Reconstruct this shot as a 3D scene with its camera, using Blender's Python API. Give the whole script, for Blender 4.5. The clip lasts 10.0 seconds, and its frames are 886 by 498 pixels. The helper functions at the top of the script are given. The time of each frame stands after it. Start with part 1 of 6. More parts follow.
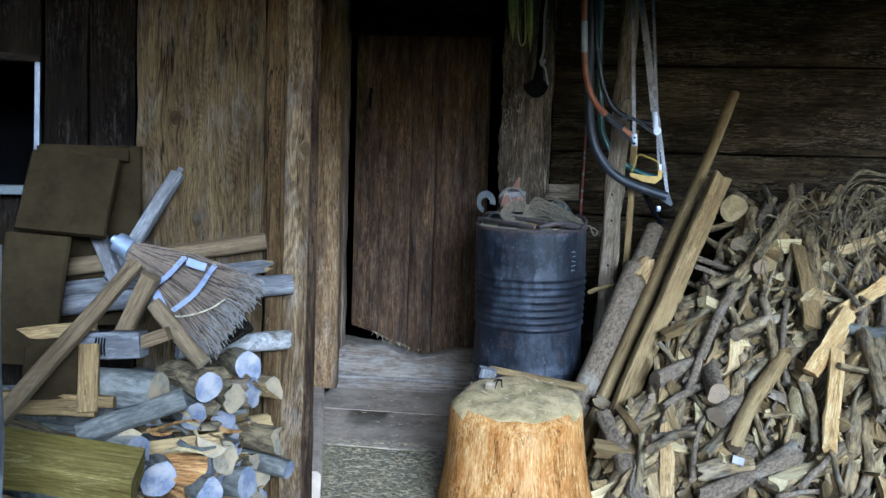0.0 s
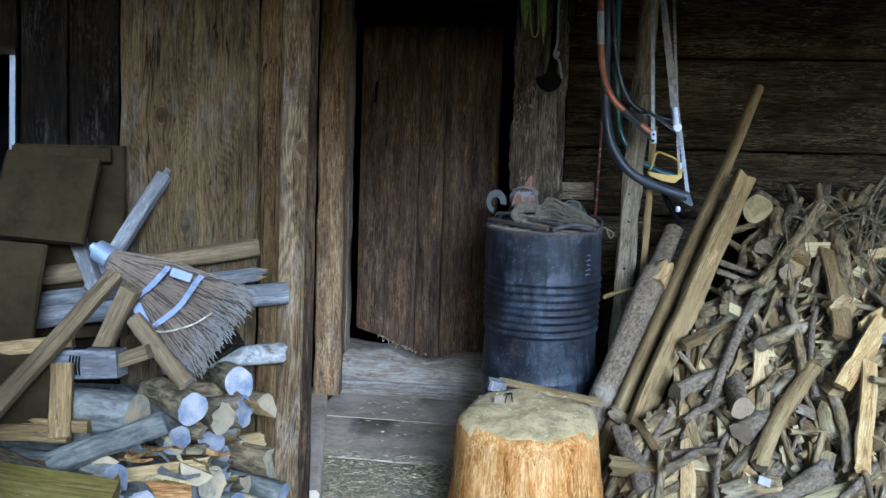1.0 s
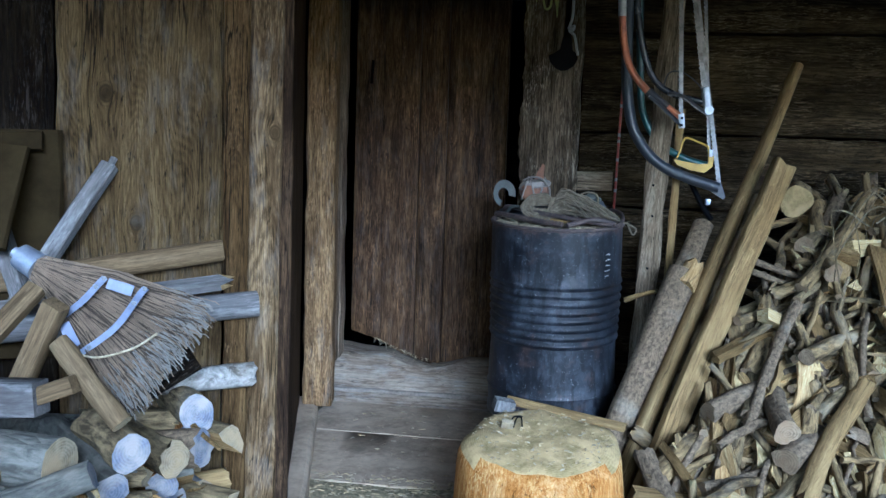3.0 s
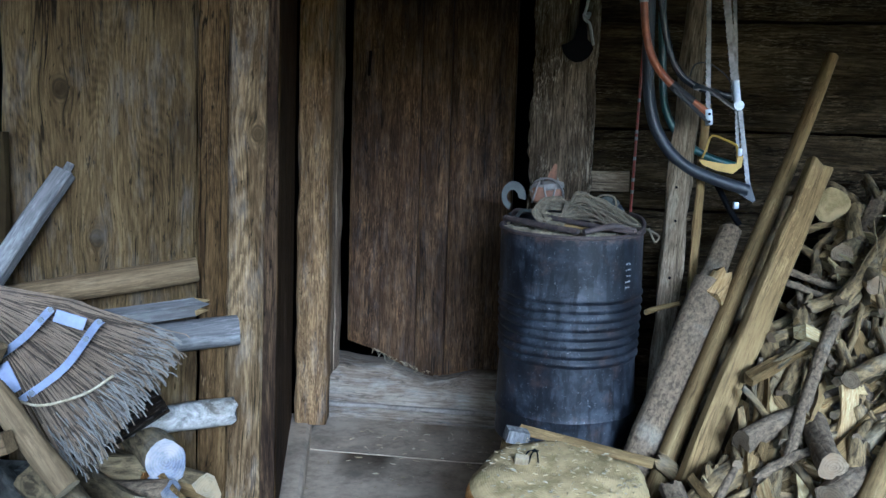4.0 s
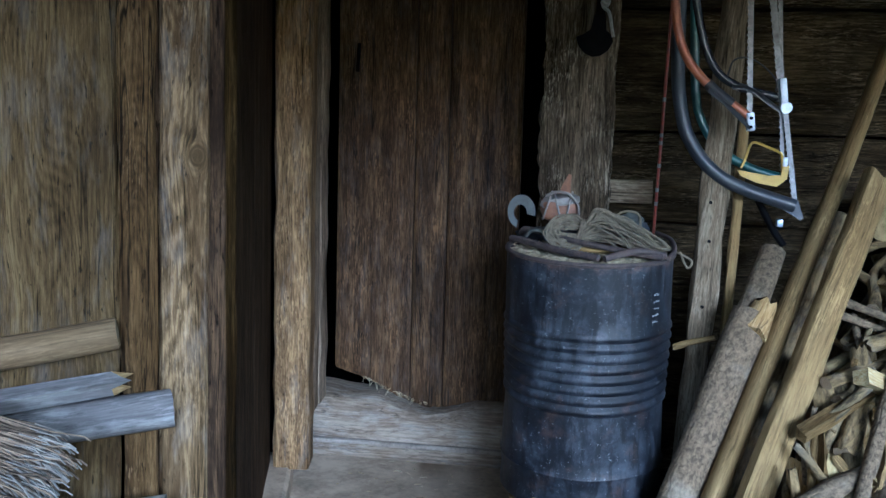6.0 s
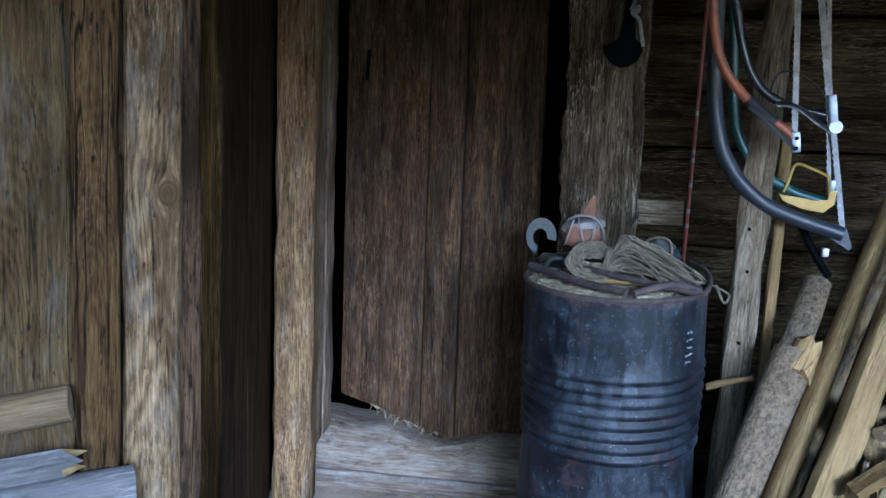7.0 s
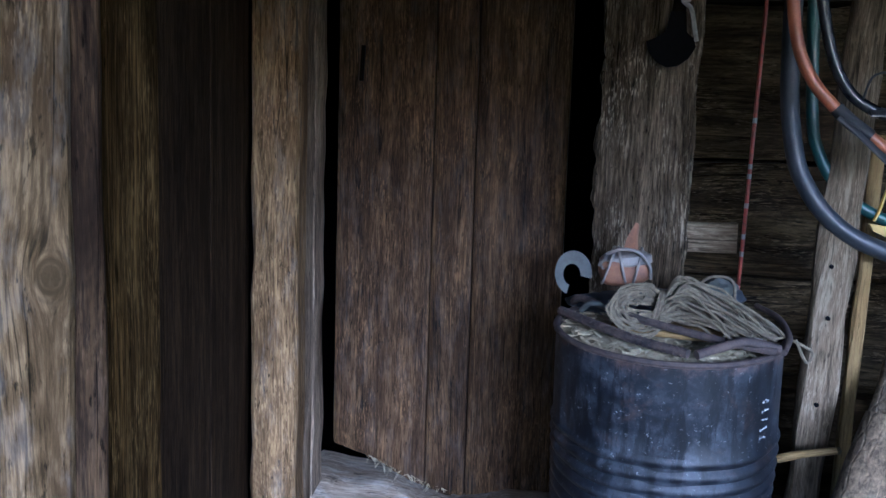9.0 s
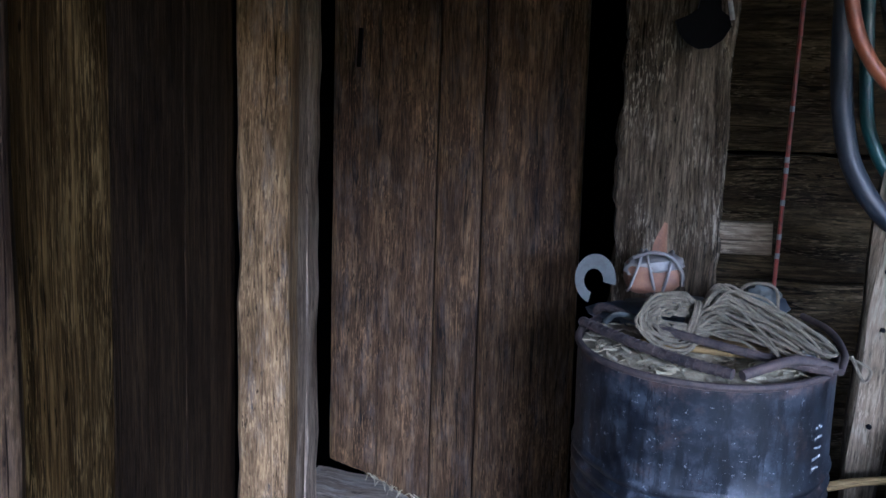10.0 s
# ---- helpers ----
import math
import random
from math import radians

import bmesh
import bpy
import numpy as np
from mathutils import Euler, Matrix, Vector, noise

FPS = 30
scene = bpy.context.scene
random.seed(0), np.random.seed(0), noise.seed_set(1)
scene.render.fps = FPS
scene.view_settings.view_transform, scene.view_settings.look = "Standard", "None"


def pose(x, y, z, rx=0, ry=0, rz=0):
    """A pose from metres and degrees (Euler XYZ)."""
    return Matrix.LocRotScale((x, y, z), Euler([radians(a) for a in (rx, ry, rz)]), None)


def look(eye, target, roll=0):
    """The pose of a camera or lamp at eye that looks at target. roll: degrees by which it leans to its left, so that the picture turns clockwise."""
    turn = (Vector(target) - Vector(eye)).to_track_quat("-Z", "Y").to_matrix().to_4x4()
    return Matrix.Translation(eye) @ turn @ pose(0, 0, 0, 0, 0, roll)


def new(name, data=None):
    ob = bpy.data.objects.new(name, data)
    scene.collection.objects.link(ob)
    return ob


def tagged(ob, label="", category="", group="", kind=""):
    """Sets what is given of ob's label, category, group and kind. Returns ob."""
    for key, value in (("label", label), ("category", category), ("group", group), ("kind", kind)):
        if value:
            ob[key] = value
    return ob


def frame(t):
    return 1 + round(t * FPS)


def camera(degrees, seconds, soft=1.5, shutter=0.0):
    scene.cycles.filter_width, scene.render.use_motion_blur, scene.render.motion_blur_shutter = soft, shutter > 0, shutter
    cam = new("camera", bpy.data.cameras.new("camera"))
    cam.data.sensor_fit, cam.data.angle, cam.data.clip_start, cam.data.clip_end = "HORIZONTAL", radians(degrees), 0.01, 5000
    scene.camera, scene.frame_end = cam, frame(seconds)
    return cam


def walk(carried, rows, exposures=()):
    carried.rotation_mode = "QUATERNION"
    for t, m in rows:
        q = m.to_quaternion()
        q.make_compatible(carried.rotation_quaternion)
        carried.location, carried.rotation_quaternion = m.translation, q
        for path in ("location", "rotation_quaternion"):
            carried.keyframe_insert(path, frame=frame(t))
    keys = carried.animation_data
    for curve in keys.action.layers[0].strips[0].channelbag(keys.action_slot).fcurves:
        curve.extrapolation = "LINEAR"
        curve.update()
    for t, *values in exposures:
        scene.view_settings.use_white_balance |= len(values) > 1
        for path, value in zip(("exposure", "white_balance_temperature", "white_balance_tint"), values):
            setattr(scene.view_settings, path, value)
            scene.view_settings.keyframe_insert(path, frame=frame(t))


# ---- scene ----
cam = camera(52.5, 10.0)
PATH = [
    (0, (-0.036, 0.008, 1.324), (-0.305, 1.985, 1.182), 1.7),
    (0.5, (-0.046, 0.108, 1.337), (-0.329, 2.082, 1.188), 1.7),
    (1, (-0.05, 0.24, 1.361), (-0.344, 2.212, 1.2), 1.8),
    (1.5, (-0.055, 0.342, 1.363), (-0.355, 2.312, 1.2), 1.8),
    (2, (-0.056, 0.442, 1.364), (-0.362, 2.412, 1.196), 1.8),
    (3.5, (-0.134, 0.892, 1.386), (-0.443, 2.858, 1.184), 1.8),
    (4, (-0.176, 1.058, 1.407), (-0.48, 3.024, 1.197), 1.8),
    (4.5, (-0.209, 1.162, 1.42), (-0.503, 3.128, 1.201), 1.7),
    (5, (-0.226, 1.283, 1.428), (-0.514, 3.25, 1.209), 1.5),
    (6.5, (-0.245, 1.726, 1.529), (-0.576, 3.683, 1.285), 1.8),
    (7, (-0.266, 1.85, 1.559), (-0.615, 3.805, 1.315), 2.0),
    (7.5, (-0.278, 1.942, 1.574), (-0.641, 3.894, 1.333), 2.1),
    (8, (-0.3, 2.1, 1.61), (-0.665, 4.051, 1.36), 1.8),
    (8.5, (-0.338, 2.23, 1.61), (-0.696, 4.182, 1.364), 1.8),
    (9, (-0.404, 2.398, 1.629), (-0.748, 4.35, 1.365), 1.8),
    (9.5, (-0.439, 2.527, 1.64), (-0.783, 4.478, 1.364), 1.8),
    (10, (-0.471, 2.657, 1.618), (-0.812, 4.608, 1.34), 1.7),
]
LIGHT = [(0.0, 2.37, 4130, 8), (2.0, 2.35, 4050, 7), (5.0, 2.25, 4130, 6), (7.0, 2.45, 3990, 10), (8.5, 2.52, 3960, 15), (10.0, 2.52, 4090, 19)]
walk(cam, [(t, look(eye, target, roll)) for t, eye, target, roll in PATH], LIGHT)

# ---- world, sun, exposure ----
world = bpy.data.worlds.new("sky")
scene.world = world
world.use_nodes = True
wn, wl = world.node_tree.nodes, world.node_tree.links
sky = wn.new("ShaderNodeTexSky")
sky.sky_type = "NISHITA"
sky.sun_disc = False
sky.sun_elevation, sky.sun_rotation = radians(16.5), radians(158)
sky.air_density, sky.dust_density = 1.0, 2.5
wl.new(sky.outputs[0], wn["Background"].inputs[0])
wn["Background"].inputs[1].default_value = 0.11
sun = new("sun", bpy.data.lights.new("sun", "SUN"))
sun.data.energy, sun.data.angle, sun.data.color = 1.5, radians(22), (1.0, 0.98, 0.96)
sun.matrix_world = look((1.85, -4.6, 1.47), (0, 0, 0))

# ---- materials ----


def mix_rgb(nt, a, b, fac, how="MIX"):
    n = nt.nodes.new("ShaderNodeMix")
    n.data_type, n.blend_type = "RGBA", how
    for sock, v in ((n.inputs[0], fac), (n.inputs[6], a), (n.inputs[7], b)):
        if isinstance(v, bpy.types.NodeSocket):
            nt.links.new(v, sock)
        elif isinstance(v, (int, float)):
            sock.default_value = v
        else:
            sock.default_value = (*v, 1)
    return n.outputs[2]


def calc(nt, op, a, b=0.0, c=0.0):
    n = nt.nodes.new("ShaderNodeMath")
    n.operation = op
    for sock, v in zip(n.inputs, (a, b, c)):
        if isinstance(v, bpy.types.NodeSocket):
            nt.links.new(v, sock)
        else:
            sock.default_value = v
    return n.outputs[0]


def vcalc(nt, op, a, b):
    n = nt.nodes.new("ShaderNodeVectorMath")
    n.operation = op
    for sock, v in zip(n.inputs, (a, b)):
        if isinstance(v, bpy.types.NodeSocket):
            nt.links.new(v, sock)
        else:
            sock.default_value = v
    return n.outputs[1] if op in ("LENGTH", "DISTANCE") else n.outputs[0]


def grain(nt, vec, scale, detail=5.0, rough=0.6, warp=0.0):
    n = nt.nodes.new("ShaderNodeTexNoise")
    nt.links.new(vec, n.inputs["Vector"])
    n.inputs["Scale"].default_value, n.inputs["Detail"].default_value = scale, detail
    n.inputs["Roughness"].default_value, n.inputs["Distortion"].default_value = rough, warp
    return n.outputs[0]


def ramp(nt, fac, stops):
    n = nt.nodes.new("ShaderNodeValToRGB")
    nt.links.new(fac, n.inputs[0])
    e = n.color_ramp.elements
    while len(e) < len(stops):
        e.new(0.5)
    for el, (p, c) in zip(e, stops):
        el.position, el.color = p, (*c, 1) if len(c) == 3 else c
    return n.outputs[0]


def grey(nt, fac, a, b):
    if a > b:
        return ramp(nt, fac, ((b, (1, 1, 1)), (a, (0, 0, 0))))
    return ramp(nt, fac, ((a, (0, 0, 0)), (b, (1, 1, 1))))


def base(name):
    m = bpy.data.materials.new(name)
    m.use_nodes = True
    return m, m.node_tree, m.node_tree.nodes["Principled BSDF"]


def coords(nt, spread=7.0):
    """Object coordinates, shifted by a random amount for each object."""
    tc, oi = nt.nodes.new("ShaderNodeTexCoord"), nt.nodes.new("ShaderNodeObjectInfo")
    shift = nt.nodes.new("ShaderNodeCombineXYZ")
    for i, f in enumerate((1.0, 1.7, 2.3)):
        nt.links.new(calc(nt, "MULTIPLY", oi.outputs["Random"], spread * f), shift.inputs[i])
    return tc.outputs["Object"], vcalc(nt, "ADD", tc.outputs["Object"], shift.outputs[0]), oi.outputs["Random"]


def relief(nt, bsdf, height, strength, distance=0.004):
    b = nt.nodes.new("ShaderNodeBump")
    b.inputs["Strength"].default_value, b.inputs["Distance"].default_value = strength, distance
    nt.links.new(height, b.inputs["Height"])
    nt.links.new(b.outputs[0], bsdf.inputs["Normal"])


def wood(name, dark, mid, light, fine=70.0, stain=(0.5, 0.5, 0.5), stain_amount=0.6, rough=0.8, bump=0.6, vary=0.35, knots=(), bleach=0.0, gloss=0.05, fleck=0.5, growth=0.10, chip=None, soft=0.0):
    """Weathered wood whose grain runs along the object's z axis; knots: (x, z, radius) on its face; chip: colour of worn flecks."""
    m, nt, bsdf = base(name)
    raw, vec, rnd = coords(nt)
    if knots:
        sep = nt.nodes.new("ShaderNodeSeparateXYZ")
        nt.links.new(raw, sep.inputs[0])
        push, core = None, None
        for kx, kz, kr in knots:
            dx, dz = calc(nt, "SUBTRACT", sep.outputs[0], kx), calc(nt, "SUBTRACT", sep.outputs[2], kz)
            d2 = calc(nt, "ADD", calc(nt, "MULTIPLY", dx, dx), calc(nt, "MULTIPLY", calc(nt, "MULTIPLY", dz, dz), 0.3))
            near = calc(nt, "DIVIDE", kr * kr, calc(nt, "ADD", d2, kr * kr * 0.35))
            p = calc(nt, "MULTIPLY", calc(nt, "MULTIPLY", dx, near), 0.5)
            push = p if push is None else calc(nt, "ADD", push, p)
            d3 = calc(nt, "ADD", calc(nt, "MULTIPLY", dx, dx), calc(nt, "MULTIPLY", calc(nt, "MULTIPLY", dz, dz), 0.55))
            q = calc(nt, "DIVIDE", calc(nt, "SQRT", d3), kr)
            c = grey(nt, calc(nt, "ADD", q, calc(nt, "MULTIPLY", calc(nt, "SINE", calc(nt, "MULTIPLY", q, 22.0)), 0.12)), 0.8, 0.4)
            core = c if core is None else calc(nt, "MAXIMUM", core, c)
        comb = nt.nodes.new("ShaderNodeCombineXYZ")
        nt.links.new(push, comb.inputs[0])
        vec = vcalc(nt, "SUBTRACT", vec, comb.outputs[0])
    warp = nt.nodes.new("ShaderNodeTexNoise")
    nt.links.new(vcalc(nt, "MULTIPLY", vec, (3.0, 3.0, 1.2)), warp.inputs["Vector"])
    warp.inputs["Scale"].default_value = 1.3
    bent = vcalc(nt, "ADD", vec, vcalc(nt, "MULTIPLY", warp.outputs["Color"], (0.05, 0.05, 0.0)))
    # year rings cut lengthwise, fibres, broad streaks
    low = grain(nt, vcalc(nt, "MULTIPLY", bent, (1.0, 1.0, 0.13)), 6.5, 1.5, 0.4)
    years = calc(nt, "ADD", calc(nt, "MULTIPLY", calc(nt, "SINE", calc(nt, "MULTIPLY", low, 400.0)), 0.16), 0.5)
    g1 = grain(nt, vcalc(nt, "MULTIPLY", bent, (1.0, 1.0, 0.07)), fine * 3.2, 6, 0.72)
    g2 = grain(nt, vcalc(nt, "MULTIPLY", bent, (1.0, 1.0, 0.10)), fine * 0.45, 4, 0.6)
    g3 = grain(nt, vcalc(nt, "MULTIPLY", vec, (1.0, 1.0, 0.45)), 5.0, 5, 0.6, 0.6)
    g4 = grain(nt, vcalc(nt, "MULTIPLY", vec, (1.0, 1.0, 0.25)), 26.0, 5, 0.7)
    g5 = grain(nt, vcalc(nt, "MULTIPLY", vec, (1.0, 1.0, 0.30)), 11.0, 4, 0.65)
    both = calc(nt, "ADD", calc(nt, "MULTIPLY", years, growth), calc(nt, "ADD", calc(nt, "MULTIPLY", g1, 0.6 - growth * 0.5), calc(nt, "MULTIPLY", g2, 0.4 - growth * 0.5)))
    col = ramp(nt, both, ((0.39, tuple(c * (0.6 + 0.4 * soft) for c in dark)), (0.5, mid), (0.61, tuple(c * (1.25 - 0.25 * soft) for c in light))))
    col = mix_rgb(nt, col, tuple(c * t for c, t in zip(mid, (0.45, 0.42, 0.42))), calc(nt, "MULTIPLY", grey(nt, g5, 0.5, 0.68), 0.7 - 0.45 * soft))
    # short worn flecks, in patches
    pale = chip or tuple(min(0.6, c * 1.8 + 0.02) for c in light)
    f1 = grain(nt, vcalc(nt, "MULTIPLY", bent, (1.0, 1.0, 0.16)), 210.0, 3, 0.6)
    f2 = grain(nt, vcalc(nt, "MULTIPLY", bent, (1.0, 1.0, 0.10)), 75.0, 4, 0.65)
    patch = grain(nt, vcalc(nt, "MULTIPLY", vec, (1.0, 1.0, 0.5)), 8.0, 4, 0.6)
    worn = calc(nt, "MAXIMUM", grey(nt, f1, 0.55, 0.66), grey(nt, f2, 0.57, 0.65))
    worn = calc(nt, "MULTIPLY", worn, grey(nt, patch, 0.45, 0.60))
    col = mix_rgb(nt, col, pale, calc(nt, "MULTIPLY", worn, fleck))
    pit = grey(nt, grain(nt, vcalc(nt, "MULTIPLY", bent, (1.0, 1.0, 0.2)), 130.0, 3, 0.6), 0.38, 0.31)
    col = mix_rgb(nt, col, tuple(c * 0.2 for c in dark), calc(nt, "MULTIPLY", pit, 0.8 - 0.6 * soft))
    # drying cracks along the grain
    cn = grain(nt, vcalc(nt, "MULTIPLY", bent, (1.0, 1.0, 0.022)), 34.0, 2, 0.5)
    slit = grey(nt, calc(nt, "ABSOLUTE", calc(nt, "SUBTRACT", cn, 0.5)), 0.016, 0.006)
    slit = calc(nt, "MULTIPLY", slit, grey(nt, g3, 0.44, 0.56))
    col = mix_rgb(nt, col, tuple(c * 0.15 for c in dark), calc(nt, "MULTIPLY", slit, 0.9 - 0.5 * soft))
    if knots:
        col = mix_rgb(nt, col, tuple(c * 0.35 for c in mid), calc(nt, "MULTIPLY", core, 0.75))
    col = mix_rgb(nt, col, stain, calc(nt, "MULTIPLY", grey(nt, g3, 0.42, 0.7), stain_amount), "MULTIPLY")
    if bleach:
        col = mix_rgb(nt, col, (0.5, 0.5, 0.47), calc(nt, "MULTIPLY", grey(nt, g4, 0.5, 0.72), bleach))
    tone = calc(nt, "ADD", calc(nt, "MULTIPLY", rnd, vary * 2), 1.0 - vary)
    if vary:
        col = mix_rgb(nt, (0, 0, 0), col, tone)
    nt.links.new(col, bsdf.inputs["Base Color"])
    bsdf.inputs["Roughness"].default_value = rough
    bsdf.inputs["Specular IOR Level"].default_value = gloss
    h = calc(nt, "SUBTRACT", calc(nt, "ADD", both, calc(nt, "MULTIPLY", g4, 0.3)), calc(nt, "ADD", calc(nt, "MULTIPLY", slit, 0.5), calc(nt, "MULTIPLY", pit, 0.2)))
    relief(nt, bsdf, h, bump)
    return m


def bark(name, dark, light, moss=0.0, scale=28.0, vary=0.35, stretch=0.3):
    m, nt, bsdf = base(name)
    raw, vec, rnd = coords(nt)
    a = grain(nt, vcalc(nt, "MULTIPLY", vec, (1, 1, stretch)), scale * 1.6, 6, 0.7, 0.4)
    b = grain(nt, vec, 6.0, 4, 0.6)
    v = nt.nodes.new("ShaderNodeTexVoronoi")
    v.feature = "DISTANCE_TO_EDGE"
    nt.links.new(vcalc(nt, "MULTIPLY", vec, (1, 1, 0.35)), v.inputs["Vector"])
    v.inputs["Scale"].default_value = scale
    col = ramp(nt, a, ((0.38, dark), (0.62, light)))
    col = mix_rgb(nt, col, (0.30, 0.27, 0.20), calc(nt, "MULTIPLY", grey(nt, b, 0.55, 0.7), 0.35))
    col = mix_rgb(nt, col, (0.16, 0.17, 0.07), calc(nt, "MULTIPLY", grey(nt, b, 0.35, 0.25), moss))
    col = mix_rgb(nt, (0, 0, 0), col, calc(nt, "ADD", calc(nt, "MULTIPLY", rnd, vary * 2), 1 - vary))
    nt.links.new(col, bsdf.inputs["Base Color"])
    bsdf.inputs["Roughness"].default_value = 0.9
    bsdf.inputs["Specular IOR Level"].default_value = 0.2
    relief(nt, bsdf, calc(nt, "ADD", a, grey(nt, v.outputs[0], 0.0, 0.15)), 0.5, 0.004)
    return m


def end_grain(name, dark, light, tint, cracks=0.5):
    """Sawn end of a log, with rings round the object's z axis."""
    m, nt, bsdf = base(name)
    raw, vec, rnd = coords(nt)
    flat = vcalc(nt, "MULTIPLY", raw, (1, 1, 0))
    wob = grain(nt, vec, 12.0, 3)
    r = calc(nt, "ADD", vcalc(nt, "LENGTH", flat, (0, 0, 0)), calc(nt, "MULTIPLY", wob, 0.02))
    ring = calc(nt, "SINE", calc(nt, "MULTIPLY", r, 900.0))
    n2 = grain(nt, vec, 60.0, 5, 0.7)
    n3 = grain(nt, vec, 14.0, 4, 0.6)
    col = ramp(nt, calc(nt, "ADD", calc(nt, "MULTIPLY", ring, 0.09), n2), ((0.3, dark), (0.7, light)))
    col = mix_rgb(nt, col, tint, calc(nt, "MULTIPLY", grey(nt, n3, 0.4, 0.62), 0.75))
    col = mix_rgb(nt, (0, 0, 0), col, calc(nt, "ADD", calc(nt, "MULTIPLY", rnd, 0.5), 0.72))
    nt.links.new(col, bsdf.inputs["Base Color"])
    bsdf.inputs["Roughness"].default_value = 0.85
    bsdf.inputs["Specular IOR Level"].default_value = 0.2
    relief(nt, bsdf, calc(nt, "ADD", n2, calc(nt, "MULTIPLY", ring, 0.1)), 0.5, 0.003)
    return m


def plain(name, col, col2=None, rough=0.5, metal=0.0, scale=20.0, spec=0.5, bump=0.15):
    m, nt, bsdf = base(name)
    raw, vec, rnd = coords(nt)
    a = grain(nt, vec, scale, 5, 0.65)
    b = grain(nt, vec, scale * 5, 4, 0.7)
    col2 = col2 or tuple(c * 0.6 for c in col)
    f = calc(nt, "ADD", calc(nt, "MULTIPLY", a, 0.7), calc(nt, "MULTIPLY", b, 0.3))
    nt.links.new(ramp(nt, f, ((0.36, col2), (0.6, col))), bsdf.inputs["Base Color"])
    nt.links.new(calc(nt, "ADD", calc(nt, "MULTIPLY", a, 0.3), rough - 0.15), bsdf.inputs["Roughness"])
    bsdf.inputs["Metallic"].default_value = metal
    bsdf.inputs["Specular IOR Level"].default_value = spec
    relief(nt, bsdf, b, bump, 0.002)
    return m


def drum_paint(name):
    """Dull blue-black paint, scuffed pale, with rust creeping from rim and foot."""
    m, nt, bsdf = base(name)
    raw, vec, rnd = coords(nt)
    sep = nt.nodes.new("ShaderNodeSeparateXYZ")
    nt.links.new(raw, sep.inputs[0])
    big, mid, fine = grain(nt, vec, 4.0, 5, 0.62, 0.5), grain(nt, vec, 24.0, 6, 0.72), grain(nt, vec, 75.0, 5, 0.75)
    run = grain(nt, vcalc(nt, "MULTIPLY", vec, (1.0, 1.0, 0.2)), 34.0, 5, 0.7)
    col = ramp(nt, calc(nt, "ADD", calc(nt, "MULTIPLY", big, 0.55), calc(nt, "MULTIPLY", mid, 0.45)), ((0.40, (0.003, 0.0035, 0.005)), (0.48, (0.008, 0.0095, 0.013)), (0.55, (0.024, 0.027, 0.033)), (0.64, (0.045, 0.049, 0.058))))
    col = mix_rgb(nt, col, (0.002, 0.002, 0.003), calc(nt, "MULTIPLY", grey(nt, run, 0.50, 0.41), 0.85))
    col = mix_rgb(nt, col, (0.24, 0.25, 0.26), calc(nt, "MULTIPLY", grey(nt, fine, 0.62, 0.68), 0.55))
    col = mix_rgb(nt, col, (0.06, 0.036, 0.026), calc(nt, "MULTIPLY", grey(nt, grain(nt, vec, 9.0, 5, 0.7), 0.56, 0.68), 0.45))
    up = calc(nt, "ADD", sep.outputs[2], calc(nt, "MULTIPLY", mid, 0.10))
    rust = grey(nt, up, 0.90, 0.945)
    col = mix_rgb(nt, col, (0.10, 0.058, 0.042), calc(nt, "MULTIPLY", rust, grey(nt, mid, 0.35, 0.6)))
    nt.links.new(col, bsdf.inputs["Base Color"])
    nt.links.new(calc(nt, "ADD", calc(nt, "MULTIPLY", mid, 0.6), 0.24), bsdf.inputs["Roughness"])
    bsdf.inputs["Specular IOR Level"].default_value = 0.33
    relief(nt, bsdf, calc(nt, "ADD", big, calc(nt, "MULTIPLY", mid, 0.3)), 0.14, 0.01)
    return m


def litter(name):
    """Trodden earth under chaff and sawdust."""
    m, nt, bsdf = base(name)
    raw, vec, rnd = coords(nt)
    a, b, c = grain(nt, vec, 3.0, 5), grain(nt, vec, 45.0, 6, 0.7), grain(nt, vec, 160.0, 4, 0.8)
    col = ramp(nt, b, ((0.36, (0.10, 0.083, 0.047)), (0.5, (0.19, 0.16, 0.09)), (0.64, (0.30, 0.25, 0.14))))
    col = mix_rgb(nt, col, (0.42, 0.36, 0.22), calc(nt, "MULTIPLY", grey(nt, c, 0.56, 0.7), 0.6))
    col = mix_rgb(nt, col, (0.5, 0.5, 0.48), calc(nt, "MULTIPLY", a, 0.35), "MULTIPLY")
    nt.links.new(col, bsdf.inputs["Base Color"])
    bsdf.inputs["Roughness"].default_value = 0.95
    bsdf.inputs["Specular IOR Level"].default_value = 0.15
    relief(nt, bsdf, calc(nt, "ADD", b, c), 0.4, 0.006)
    return m


